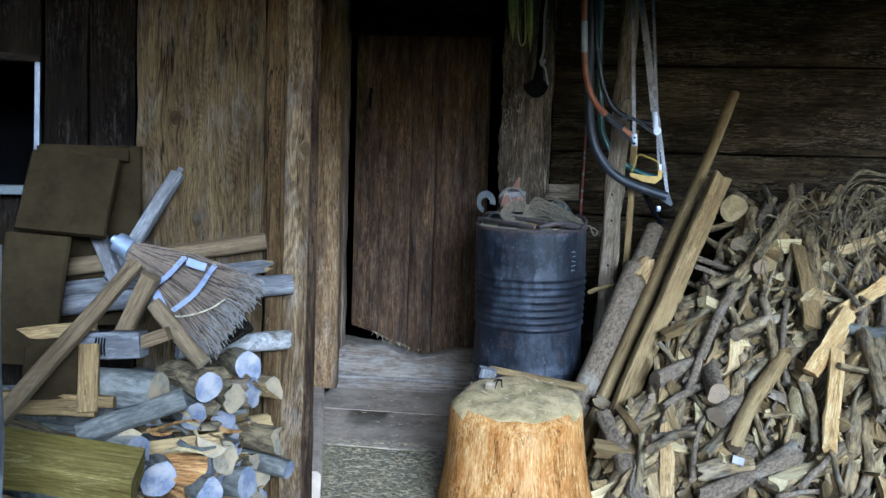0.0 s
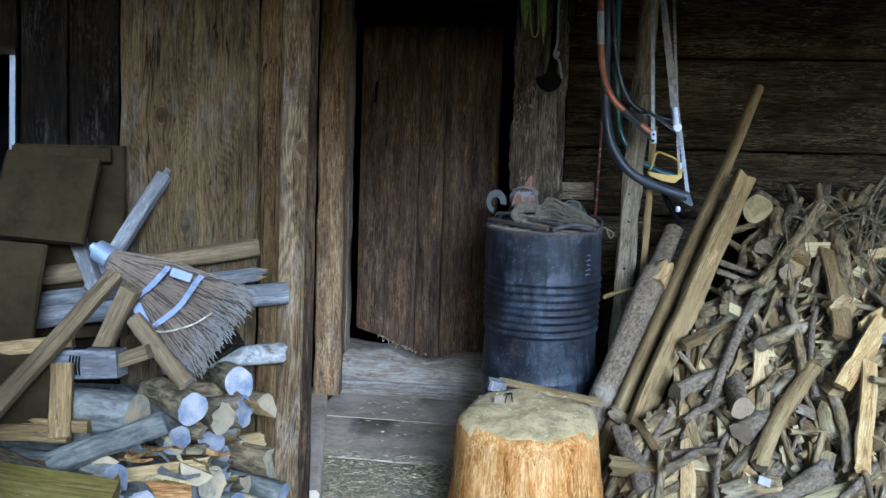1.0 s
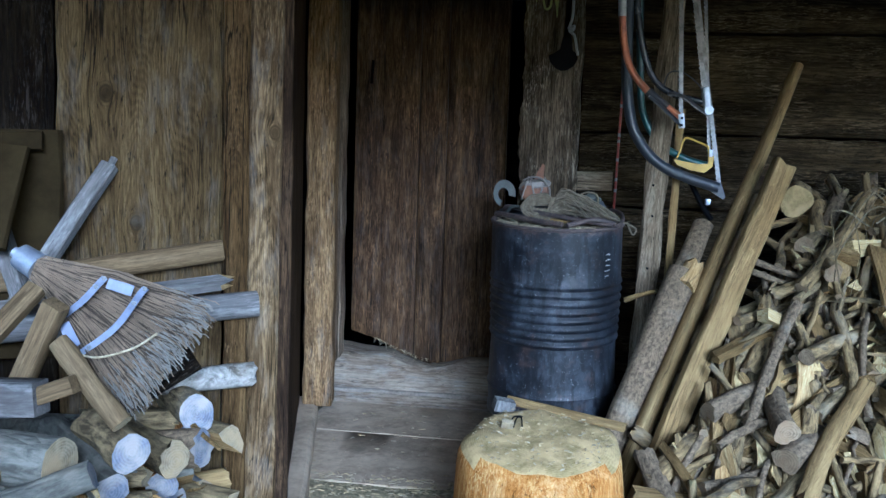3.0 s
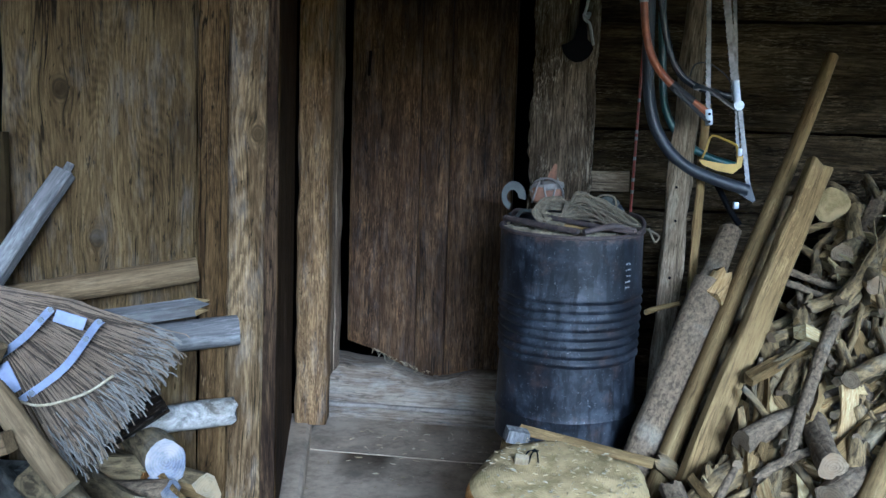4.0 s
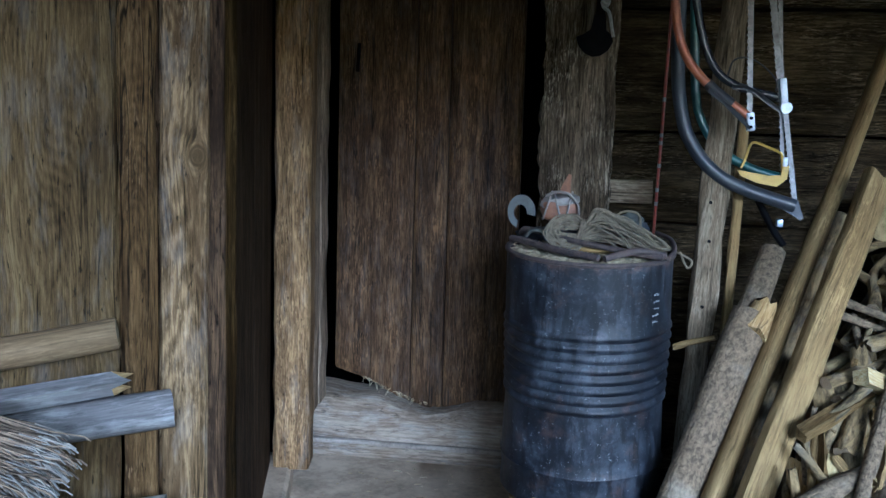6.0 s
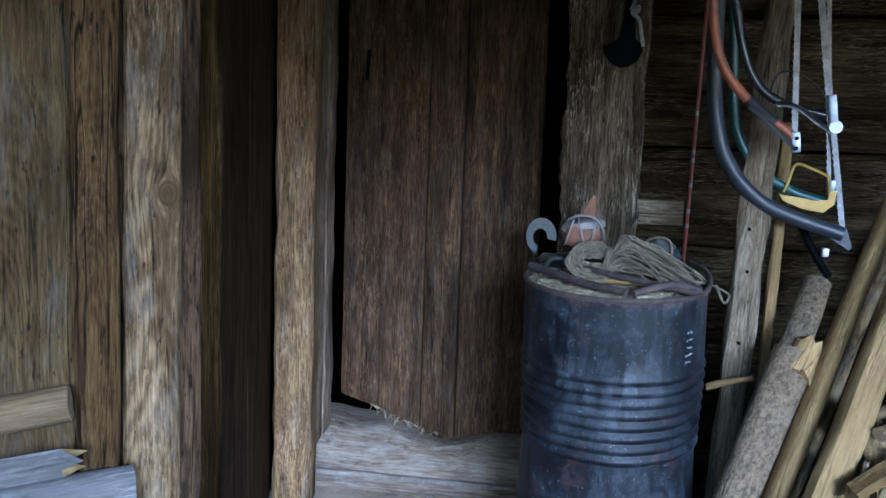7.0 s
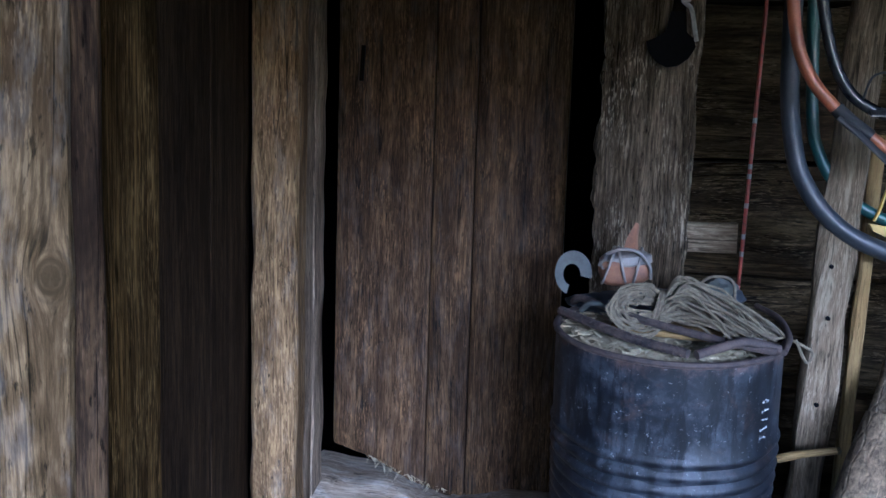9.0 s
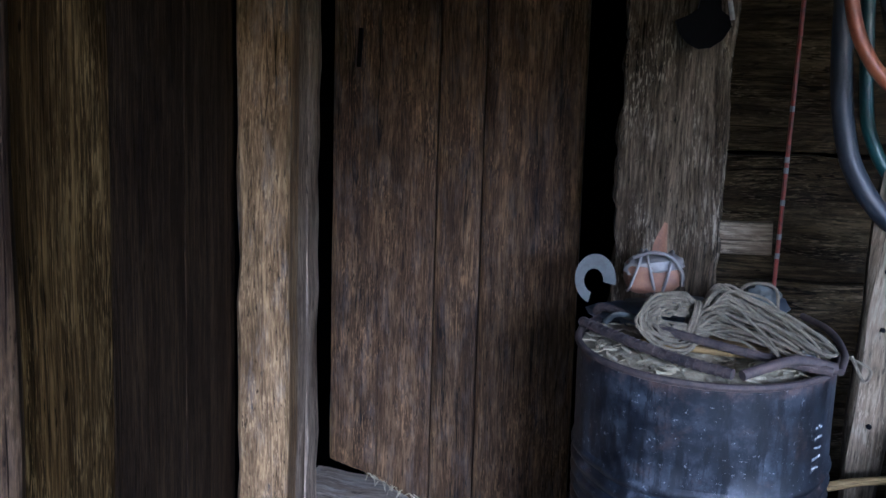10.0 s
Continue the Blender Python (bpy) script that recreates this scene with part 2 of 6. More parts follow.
M = {}
M["panel"] = wood("weathered_panel", (0.0277, 0.0169, 0.0055), (0.0457, 0.0297, 0.0113), (0.0694, 0.0489, 0.0195), 55, (0.45, 0.42, 0.36), 0.6, knots=((-0.095, 1.565, 0.034), (-0.015, 1.203, 0.030)), vary=0.0, bleach=0.05, growth=0.14, fleck=0.22, chip=(0.12, 0.085, 0.04))
M["strip"] = wood("furrowed_board", (0.0247, 0.0140, 0.0045), (0.0487, 0.0289, 0.0099), (0.0750, 0.0490, 0.0187), 60, (0.5, 0.45, 0.38), 0.4, vary=0.15)
M["post"] = wood("weathered_post", (0.0401, 0.0252, 0.0098), (0.0851, 0.0563, 0.0246), (0.1461, 0.1048, 0.0506), 65, (0.5, 0.42, 0.33), 0.5, knots=((0.026, 1.476, 0.03),), vary=0.0, bleach=0.10, growth=0.20, fleck=0.4)
# near-black grain for side boards, roof, door beam and small trims
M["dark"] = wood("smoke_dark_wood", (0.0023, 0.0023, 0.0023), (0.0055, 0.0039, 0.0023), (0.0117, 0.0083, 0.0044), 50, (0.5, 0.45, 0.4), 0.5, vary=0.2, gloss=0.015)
# very dark brown grain for the boards of the door recess
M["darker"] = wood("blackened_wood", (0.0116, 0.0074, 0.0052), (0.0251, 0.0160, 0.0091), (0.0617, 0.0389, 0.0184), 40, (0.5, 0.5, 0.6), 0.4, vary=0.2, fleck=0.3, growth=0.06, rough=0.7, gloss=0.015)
M["frame"] = wood("brown_frame_wood", (0.0843, 0.0495, 0.0196), (0.1507, 0.0957, 0.0405), (0.2393, 0.1622, 0.0741), 60, (0.55, 0.45, 0.35), 0.5, vary=0.12, bleach=0.12, growth=0.10, fleck=0.5)
M["door"] = wood("door_wood", (0.0226, 0.0109, 0.0045), (0.0540, 0.0301, 0.0124), (0.1074, 0.0669, 0.0290), 50, (0.42, 0.42, 0.46), 0.7, vary=0.08, bleach=0.05, rough=0.62, gloss=0.12, fleck=0.45, growth=0.06, chip=(0.25, 0.15, 0.06))
M["hewn"] = wood("hewn_post_wood", (0.0158, 0.0115, 0.0068), (0.0540, 0.0403, 0.0245), (0.1152, 0.0900, 0.0576), 42, (0.4, 0.37, 0.32), 0.6, bump=1.0, vary=0.1, fleck=0.75, growth=0.08, chip=(0.30, 0.26, 0.19))
M["logwall"] = wood("dark_log_wood", (0.0087, 0.0059, 0.0030), (0.0281, 0.0200, 0.0094), (0.0624, 0.0462, 0.0218), 30, (0.4, 0.36, 0.3), 0.75, bump=0.9, vary=0.2, fleck=0.6, growth=0.06, chip=(0.21, 0.165, 0.095))
M["sill"] = wood("worn_sill_wood", (0.105, 0.082, 0.055), (0.165, 0.134, 0.095), (0.235, 0.20, 0.15), 30, (0.6, 0.52, 0.42), 0.6, vary=0.0, bleach=0.22, fleck=0.3, growth=0.05, bump=0.4, soft=0.6)
M["lip"] = plain("pale_dusty_lip", (0.2475, 0.2142, 0.1740), (0.1275, 0.1054, 0.0810), 0.9, 0.0, 14, 0.05, 0.4)
M["lichen"] = bark("lichen_spotted_bark", (0.05, 0.042, 0.030), (0.30, 0.285, 0.25), 0.0, 14.0, 0.05, 0.9)
M["greyboard"] = plain("dusty_grey_boards", (0.4090, 0.3243, 0.2198), (0.1925, 0.1514, 0.1022), 0.95, 0.0, 6, 0.05, 0.4)
M["grey"] = wood("silver_grey_wood", (0.0718, 0.0675, 0.0626), (0.0955, 0.0902, 0.0839), (0.1193, 0.1130, 0.1061), 50, (0.55, 0.5, 0.42), 0.5, vary=0.2, bleach=0.3, soft=0.8)
M["tan"] = wood("tan_wood", (0.1539, 0.1039, 0.0407), (0.2106, 0.1466, 0.0584), (0.2577, 0.1850, 0.0757), 50, (0.6, 0.5, 0.38), 0.45, vary=0.22, soft=0.8)
M["split"] = wood("fresh_split_wood", (0.1929, 0.1217, 0.0443), (0.3090, 0.2130, 0.0876), (0.4128, 0.3100, 0.1491), 50, (0.72, 0.6, 0.42), 0.5, vary=0.3, bump=0.48, soft=0.8)
M["palesplit"] = wood("pale_yellow_split_wood", (0.2730, 0.2000, 0.0798), (0.3990, 0.3100, 0.1386), (0.5250, 0.4300, 0.2184), 50, (0.72, 0.62, 0.45), 0.5, vary=0.25, bump=0.48, soft=0.9)
M["rot"] = wood("orange_rotten_wood", (0.10, 0.045, 0.012), (0.24, 0.125, 0.035), (0.42, 0.27, 0.10), 40, (0.55, 0.4, 0.3), 0.6, vary=0.25, bump=0.60, soft=0.4)
M["stake"] = wood("weathered_stake_wood", (0.0720, 0.0540, 0.0324), (0.1440, 0.1116, 0.0684), (0.2160, 0.1800, 0.1224), 45, (0.5, 0.44, 0.36), 0.6, vary=0.0, bump=0.48, fleck=0.4, soft=0.4)
M["oldtan"] = wood("old_tan_wood", (0.0697, 0.0490, 0.0239), (0.0975, 0.0701, 0.0351), (0.1300, 0.0955, 0.0492), 50, (0.6, 0.5, 0.38), 0.45, vary=0.15, fleck=0.25, bump=0.18, soft=0.9)
M["oldsplit"] = wood("grey_split_wood", (0.0821, 0.0537, 0.0192), (0.1430, 0.0955, 0.0356), (0.2065, 0.1418, 0.0538), 50, (0.6, 0.54, 0.45), 0.5, vary=0.35, bump=0.48, soft=0.7)
M["orangewood"] = wood("fresh_orange_wood", (0.2198, 0.1260, 0.0366), (0.3370, 0.2182, 0.0763), (0.4292, 0.3166, 0.1415), 50, (0.75, 0.6, 0.4), 0.4, vary=0.12, bump=0.48, soft=0.8)
M["bark_log"] = bark("speckled_brown_bark", (0.0585, 0.0415, 0.0235), (0.1688, 0.1266, 0.0733), 0.0, 44.0, 0.08, 0.8)
M["jamb"] = wood("pale_jamb_wood", (0.1014, 0.0744, 0.0464), (0.1872, 0.1420, 0.0928), (0.2808, 0.2231, 0.1529), 60, (0.55, 0.5, 0.42), 0.5, vary=0.1)
M["strawdust"] = plain("trodden_straw", (0.3335, 0.2600, 0.1346), (0.1580, 0.1219, 0.0628), 0.95, scale=40, spec=0.1)
M["goldside"] = wood("streaked_dark_wood", (0.0127, 0.0075, 0.0029), (0.0450, 0.0264, 0.0087), (0.1368, 0.0849, 0.0265), 28, (0.4, 0.34, 0.28), 0.7, vary=0.0, fleck=0.7, growth=0.08, chip=(0.30, 0.20, 0.07), gloss=0.015)
M["boxwood"] = plain("old_box_board", (0.0204, 0.0146, 0.0060), (0.0102, 0.0070, 0.0029), 0.85, 0.0, 9, 0.02, 0.4)
M["enddull"] = end_grain("dull_log_end", (0.11, 0.08, 0.045), (0.27, 0.21, 0.125), (0.2, 0.14, 0.075))
M["flake"] = plain("bark_flakes", (0.2709, 0.1924, 0.0871), (0.0791, 0.055, 0.029), 0.9, scale=30, spec=0.15)
M["olive"] = wood("mossy_beam_wood", (0.0612, 0.0478, 0.0088), (0.0919, 0.0704, 0.0147), (0.1225, 0.0958, 0.0269), 40, (0.55, 0.5, 0.35), 0.5, vary=0.0, soft=0.8)
M["block"] = wood("stump_wood", (0.1963, 0.0789, 0.0095), (0.3025, 0.1511, 0.0320), (0.3892, 0.2483, 0.0983), 26, (0.72, 0.5, 0.3), 0.6, vary=0.0, bump=0.48, soft=0.5)
M["blocktop"] = end_grain("stump_top", (0.1672, 0.1221, 0.0452), (0.2778, 0.2145, 0.0889), (0.4480, 0.3300, 0.1482))
M["bark"] = bark("grey_brown_bark", (0.0445, 0.0301, 0.0122), (0.2393, 0.1697, 0.0714))
M["bark_b"] = bark("olive_brown_bark", (0.0442, 0.0314, 0.0136), (0.2125, 0.1615, 0.0765), 0.2)
M["bark_c"] = bark("pale_grey_bark", (0.0485, 0.0454, 0.0348), (0.1266, 0.1213, 0.0966))
M["end"] = end_grain("pale_log_end", (0.1244, 0.0970, 0.0529), (0.2322, 0.1981, 0.1304), (0.2816, 0.2122, 0.1088))
M["endg"] = end_grain("grey_log_end", (0.0779, 0.0821, 0.0960), (0.1427, 0.1525, 0.1841), (0.2945, 0.2624, 0.2237))
M["paint"] = drum_paint("scuffed_drum_paint")
M["litter"] = litter("chaff_and_earth")
M["chaff"] = plain("oat_chaff", (0.3224, 0.279, 0.1798), (0.1612, 0.1302, 0.0744), 0.9, scale=40, spec=0.2)
M["rust"] = plain("rusty_iron", (0.084, 0.06, 0.0496), (0.032, 0.0264, 0.0256), 0.75, 0.3, 30)
M["iron"] = plain("dark_iron", (0.0040, 0.0042, 0.0048), (0.0020, 0.0020, 0.0024), 0.7, 0.2, 30, 0.04)
M["zinc"] = plain("galvanised_steel", (0.3952, 0.4208, 0.4718), (0.2422, 0.2677, 0.3187), 0.42, 0.7, 14)
M["strap"] = plain("blue_grey_strap", (0.1107, 0.1230, 0.1681), (0.0656, 0.0738, 0.1066), 0.6, 0.0, 25)
M["plate"] = plain("pale_tin_plate", (0.1318, 0.1445, 0.2040), (0.0935, 0.1020, 0.1487), 0.6, 0.0, 25)
M["steel"] = plain("saw_steel", (0.1235, 0.1264, 0.1294), (0.047, 0.0441, 0.0412), 0.42, 0.8, 25)
M["orange"] = plain("copper_orange_enamel", (0.34, 0.115, 0.042), (0.20, 0.062, 0.026), 0.32, 0.0, 18)
M["black"] = plain("black_enamel", (0.03, 0.033, 0.04), (0.012, 0.014, 0.017), 0.25, 0.0, 18)
M["slate"] = plain("slate_blue_enamel", (0.0327, 0.0369, 0.0440), (0.0179, 0.0202, 0.0250), 0.45, 0.0, 25)
M["green"] = plain("dark_green_enamel", (0.02, 0.075, 0.068), (0.014, 0.045, 0.045), 0.35, 0.0, 18)
M["yellow"] = plain("yellow_enamel", (0.48, 0.32, 0.02), (0.368, 0.232, 0.016), 0.45, 0.0, 18)
M["tape"] = plain("white_tape", (0.4125, 0.42, 0.42), (0.285, 0.2925, 0.3), 0.7, 0.0, 30)
M["rubber"] = plain("black_rubber", (0.02, 0.02, 0.022), (0.012, 0.012, 0.014), 0.7, 0.0, 30)
M["rope"] = plain("grey_hemp_rope", (0.1691, 0.1404, 0.0917), (0.0846, 0.0689, 0.0448), 0.9, 0.0, 60, 0.2, 0.5)
M["palerope"] = plain("pale_cotton_rope", (0.336, 0.329, 0.308), (0.21, 0.203, 0.189), 0.9, 0.0, 60, 0.2, 0.5)
M["straw"] = plain("broom_straw", (0.1505, 0.1109, 0.0692), (0.0794, 0.0574, 0.0355), 0.8, 0.0, 30, 0.25)
M["strawdark"] = plain("dark_broom_straw", (0.055, 0.040, 0.025), (0.028, 0.020, 0.013), 0.85, 0.0, 30, 0.15)
M["strawtip"] = plain("grey_broom_tips", (0.1618, 0.1478, 0.1215), (0.0952, 0.0851, 0.0706), 0.85, 0.0, 30, 0.25)
M["leather"] = plain("orange_leather", (0.2025, 0.0988, 0.0473), (0.1125, 0.0510, 0.0270), 0.6, 0.0, 30)
M["whitecloth"] = plain("dusty_white_cover", (0.2024, 0.1861, 0.1657), (0.1306, 0.1117, 0.0942), 0.5, 0.0, 20)
M["olivecloth"] = plain("yellow_green_strap", (0.33, 0.34, 0.07), (0.18, 0.19, 0.05), 0.8, 0.0, 40)
M["whitepaint"] = plain("chalky_white_paint", (0.2888, 0.2888, 0.2811), (0.1733, 0.1733, 0.1733), 0.8, 0.0, 60)
M["redrod"] = plain("red_rod_paint", (0.32, 0.05, 0.025), (0.12, 0.045, 0.03), 0.5, 0.1, 60)
M["greypaint"] = plain("peeling_grey_paint", (0.0584, 0.0626, 0.0551), (0.0343, 0.0348, 0.0283), 0.7, 0.0, 25)
# near-black colour that paints in the shade of gaps and the unlit room
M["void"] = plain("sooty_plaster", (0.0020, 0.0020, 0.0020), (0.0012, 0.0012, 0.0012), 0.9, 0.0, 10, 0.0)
M["meadow"] = plain("short_grass_ground", (0.10, 0.12, 0.045), (0.06, 0.07, 0.03), 0.95, 0.0, 3, 0.1, 0.5)

# ---- builders ----
WORLD = {}


def inv(m):
    return m.inverted()


def part(name, bm, mats, parent=None, label="", m=None, smooth=True, data=None):
    """Links a bmesh (or ready mesh) as one object at the world pose m, under parent where there is one."""
    if data is None:
        data = bpy.data.meshes.new(name)
        bm.normal_update()
        bm.to_mesh(data)
        bm.free()
        for mt in mats if isinstance(mats, (list, tuple)) else [mats]:
            data.materials.append(mt)
        if smooth:
            data.polygons.foreach_set("use_smooth", [True] * len(data.polygons))
            data.set_sharp_from_angle(angle=radians(38))
    ob = new(name, data)
    m = m.copy() if m is not None else Matrix.Identity(4)
    WORLD[ob] = m
    if parent is not None:
        ob.parent = parent
        ob.matrix_basis = inv(WORLD[parent]) @ m
    else:
        ob.matrix_basis = m
    return tagged(ob, label)


def thing(name, at, label, category, group="", kind=""):
    ob = new(name)
    ob.empty_display_size = 0.05
    WORLD[ob] = Matrix.Translation(at)
    ob.matrix_basis = WORLD[ob]
    return tagged(ob, label, category, group, kind)


def along(a, b, roll=0.0, face=(0, -1, 0)):
    """Pose at a whose z axis points to b; its y axis turns away from face."""
    a, b = Vector(a), Vector(b)
    z = (b - a).normalized()
    y = -Vector(face)
    y = y - z * y.dot(z)
    if y.length < 1e-4:
        y = Vector((1, 0, 0)) - z * z.x
    y.normalize()
    x = y.cross(z)
    return Matrix.Translation(a) @ Matrix((x, y, z)).transposed().to_4x4() @ Matrix.Rotation(radians(roll), 4, "Z")


def wob(p, s, amp, seed):
    return noise.noise(Vector(p) * s + Vector((seed * 3.1, seed * 1.7, seed * 5.3))) * amp


def rings(bm, sections, cap=(1, 1), side=None):
    """Skins a run of rings of equal length. side(i): the material of the strip after point i."""
    vs = [[bm.verts.new(p) for p in ring] for ring in sections]
    n = len(sections[0])
    for a, b in zip(vs, vs[1:]):
        for i in range(n):
            f = bm.faces.new((a[i], a[(i + 1) % n], b[(i + 1) % n], b[i]))
            f.material_index = side(i) if side else 0
    for ring, mi, flip in ((vs[0], cap[0], True), (vs[-1], cap[1], False)):
        if mi is not None:
            f = bm.faces.new(ring[::-1] if flip else ring)
            f.material_index = mi
    return vs


def plank_bm(width, thick, length, seed=0, edge=0.004, rag=0.0, segs=None, taper=1.0, crook=0.0):
    """A worn board along z from the origin, centred in x and y, with eased edges."""
    bm = bmesh.new()
    segs = segs or max(3, int(length / 0.12))
    w, t, e = width / 2, thick / 2, min(edge, thick * 0.35, width * 0.35)
    out = []
    for k in range(segs + 1):
        f = k / segs
        z, s = f * length, 1 + (taper - 1) * f
        ring = []
        for i, (x, y) in enumerate(((-w + e, -t), (0, -t), (w - e, -t), (w, -t + e), (w, t - e), (w - e, t), (-w + e, t), (-w, t - e), (-w, -t + e))):
            side = x / w
            px = x * s + wob((side * 3, 0, z), 7, edge * 1.1, seed) + crook * math.sin(f * math.pi)
            py = y + wob((x, y, z), 9, edge * 0.45, seed + 5)
            pz = z
            if rag and k in (0, segs):
                pz += wob((x, y, k), 60, rag, seed + 9)
            ring.append((px, py, pz))
        out.append(ring)
    rings(bm, out, (0, 0))
    return bm


def hewn_bm(width, thick, length, seed=0, deep=0.008, ragged=0.012, cols=22):
    """A rough hewn timber along z: its face is furrowed lengthwise and its edges are splintered."""
    bm = bmesh.new()
    segs = int(length / 0.016)
    w, t, out = width / 2, thick / 2, []
    for k in range(segs + 1):
        z = length * k / segs
        l = -w + wob((0, 0, z), 9, ragged, seed) + wob((0, 0, z), 34, ragged * 0.6, seed + 1)
        r = w + wob((0, 0, z), 7, ragged * 0.7, seed + 2) + wob((0, 0, z), 30, ragged * 0.4, seed + 3)
        ring = []
        for i in range(cols + 1):
            x = l + (r - l) * i / cols
            edge = min(i, cols - i) / cols
            d = abs(wob((x * 26, 0, z * 2.2), 1, deep * 2, seed + 4)) + wob((x * 80, 0, z * 6), 1, deep * 0.5, seed + 5)
            ring.append((x, -t + d + (0.012 * (1 - edge / 0.08) ** 2 if edge < 0.08 else 0), z))
        ring += [(r + wob((1, 0.3, z), 12, 0.005, seed), -t * 0.5, z), (r, t, z), (l, t, z), (l + wob((1, 0.7, z), 12, 0.005, seed), -t * 0.5, z)]
        out.append(ring)
    rings(bm, out, (0, 0))
    return bm


def plank(name, mt, a, b, width, thick, parent=None, label="", face=(0, -1, 0), roll=0, **kw):
    length = (Vector(b) - Vector(a)).length
    return part(name, plank_bm(width, thick, length, **kw), mt, parent, label, along(a, b, roll, face))


def tube(bm, pts, r, n=6, mi=0, cap=True, taper=1.0, flat=1.0):
    """A tube through the points."""
    pts = [Vector(p) for p in pts]
    secs, ref = [], None
    for k, p in enumerate(pts):
        d = (pts[min(k + 1, len(pts) - 1)] - pts[max(k - 1, 0)]).normalized()
        ref = ref - d * ref.dot(d) if ref is not None else d.orthogonal()
        if ref.length < 1e-5:
            ref = d.orthogonal()
        ref.normalize()
        side = d.cross(ref)
        rr = r * (1 + (taper - 1) * k / max(1, len(pts) - 1))
        secs.append([p + ref * rr * math.cos(2 * math.pi * i / n) + side * rr * flat * math.sin(2 * math.pi * i / n) for i in range(n)])
    rings(bm, secs, (mi, mi) if cap else (None, None), lambda i: mi)


def bez(pts, steps=8):
    """Catmull-Rom through the points."""
    p = [Vector(q) for q in pts]
    p = [p[0] * 2 - p[1]] + p + [p[-1] * 2 - p[-2]]
    out = []
    for a, b, c, d in zip(p, p[1:], p[2:], p[3:]):
        for k in range(steps):
            t = k / steps
            out.append(0.5 * (2 * b + (c - a) * t + (2 * a - 5 * b + 4 * c - d) * t * t + (3 * b - a - 3 * c + d) * t ** 3))
    return out + [p[-2]]


def box_bm(size, bevel=0.004, at=(0, 0, 0)):
    bm = bmesh.new()
    bmesh.ops.create_cube(bm, size=1)
    bmesh.ops.scale(bm, vec=size, verts=bm.verts)
    bmesh.ops.translate(bm, vec=at, verts=bm.verts)
    if bevel:
        bmesh.ops.bevel(bm, geom=bm.edges[:], offset=bevel, segments=2, affect="EDGES", profile=0.6)
    return bm


def section(kind, r, seed):
    """Cross-section of a piece of firewood: points and the material of each side (0 bark, 2 split face)."""
    rng = random.Random(seed)
    if kind == "round":
        n = 18
        ph, sq = rng.uniform(0, 6.3), rng.uniform(0.03, 0.10)
        out = []
        for i in range(n):
            a = 2 * math.pi * i / n
            k = r * (1 + sq * math.sin(2 * a + ph) + 0.4 * sq * math.sin(3 * a + 2 * ph) + rng.uniform(-0.02, 0.02))
            out.append((k * math.cos(a), k * math.sin(a)))
        return out, [0] * n
    if kind == "half":
        pts = [(r * math.cos(a), r * math.sin(a) - r * 0.35) for a in [math.pi * i / 6 for i in range(7)]]
        return pts + [(-r * 0.3, -r * rng.uniform(0.3, 0.5)), (r * 0.4, -r * rng.uniform(0.3, 0.5))], [0] * 6 + [2] * 3
    if kind == "wedge":
        w = rng.uniform(0.9, 1.5)
        pts = [(1.3 * r * math.cos(a) - r * 0.7, 1.3 * r * math.sin(a)) for a in [-w / 2 + w * i / 4 for i in range(5)]]
        return pts + [(-r * 0.25, r * 0.33), (-r * 0.8, 0.05 * r), (-r * 0.2, -r * 0.36)], [0] * 4 + [2] * 4
    t = rng.uniform(0.22, 0.4)
    pts = [(-r, -r * t), (-r * 0.2, -r * t * rng.uniform(0.8, 1.5)), (r, -r * t * 0.6), (r * 1.02, r * t * 0.4), (r * 0.3, r * t * 1.3), (-r * 0.8, r * t)]
    return pts, [2, 2, 2, 2, rng.choice((0, 2)), 2]


def log_data(name, kind, r, length, mats, seed, bend=0.0, torn=0.0, taper=0.9, segs=6, stub=False):
    """Mesh of a piece of wood along z, centred: bark, sawn end, split face."""
    bm = bmesh.new()
    pts, mi = section(kind, r, seed)
    rng = random.Random(seed + 77)
    ph = rng.uniform(0, 6.3)
    secs = []
    for k in range(segs + 1):
        f = k / segs
        s = 1 + (taper - 1) * f
        bx, by = bend * math.sin(f * math.pi) * math.cos(ph) + wob((0, 0, f * 3), 1.5, bend * 0.6, seed), bend * math.sin(f * math.pi) * math.sin(ph)
        ring = []
        for i, (x, y) in enumerate(pts):
            d = 1 + wob((x / r, y / r, f * length / r * 0.3), 1.3, 0.22 if r < 0.045 and length < 0.7 else (0.16 if length < 0.5 else 0.09), seed)
            z = (f - 0.5) * length
            if k in (0, segs):
                z += rng.uniform(-1, 1) * torn * (1 if k else 0.5) + x * 0.25 * rng.uniform(-1, 1) * (1 if torn else 0.3)
            ring.append((x * s * d + bx, y * s * d + by, z))
        secs.append(ring)
    rings(bm, secs, (1, 1), lambda i: mi[i])
    data = bpy.data.meshes.new(name)
    bm.normal_update()
    bm.to_mesh(data)
    bm.free()
    for mt in mats:
        data.materials.append(mt)
    data.polygons.foreach_set("use_smooth", [True] * len(data.polygons))
    data.set_sharp_from_angle(angle=radians(40))
    return data


def piece(name, data, centre, heading, climb, roll=0.0, scale=1.0, label="", category="", group="", parent=None):
    """Lays a length of wood: heading and climb of its axis in degrees."""
    d = Vector((math.cos(radians(heading)) * math.cos(radians(climb)), math.sin(radians(heading)) * math.cos(radians(climb)), math.sin(radians(climb))))
    m = along(centre, Vector(centre) + d, roll, (0.3, -1, 0.2)) @ Matrix.Scale(scale, 4)
    ob = part(name, None, None, parent, label, m, data=data)
    return tagged(ob, label, category, group)


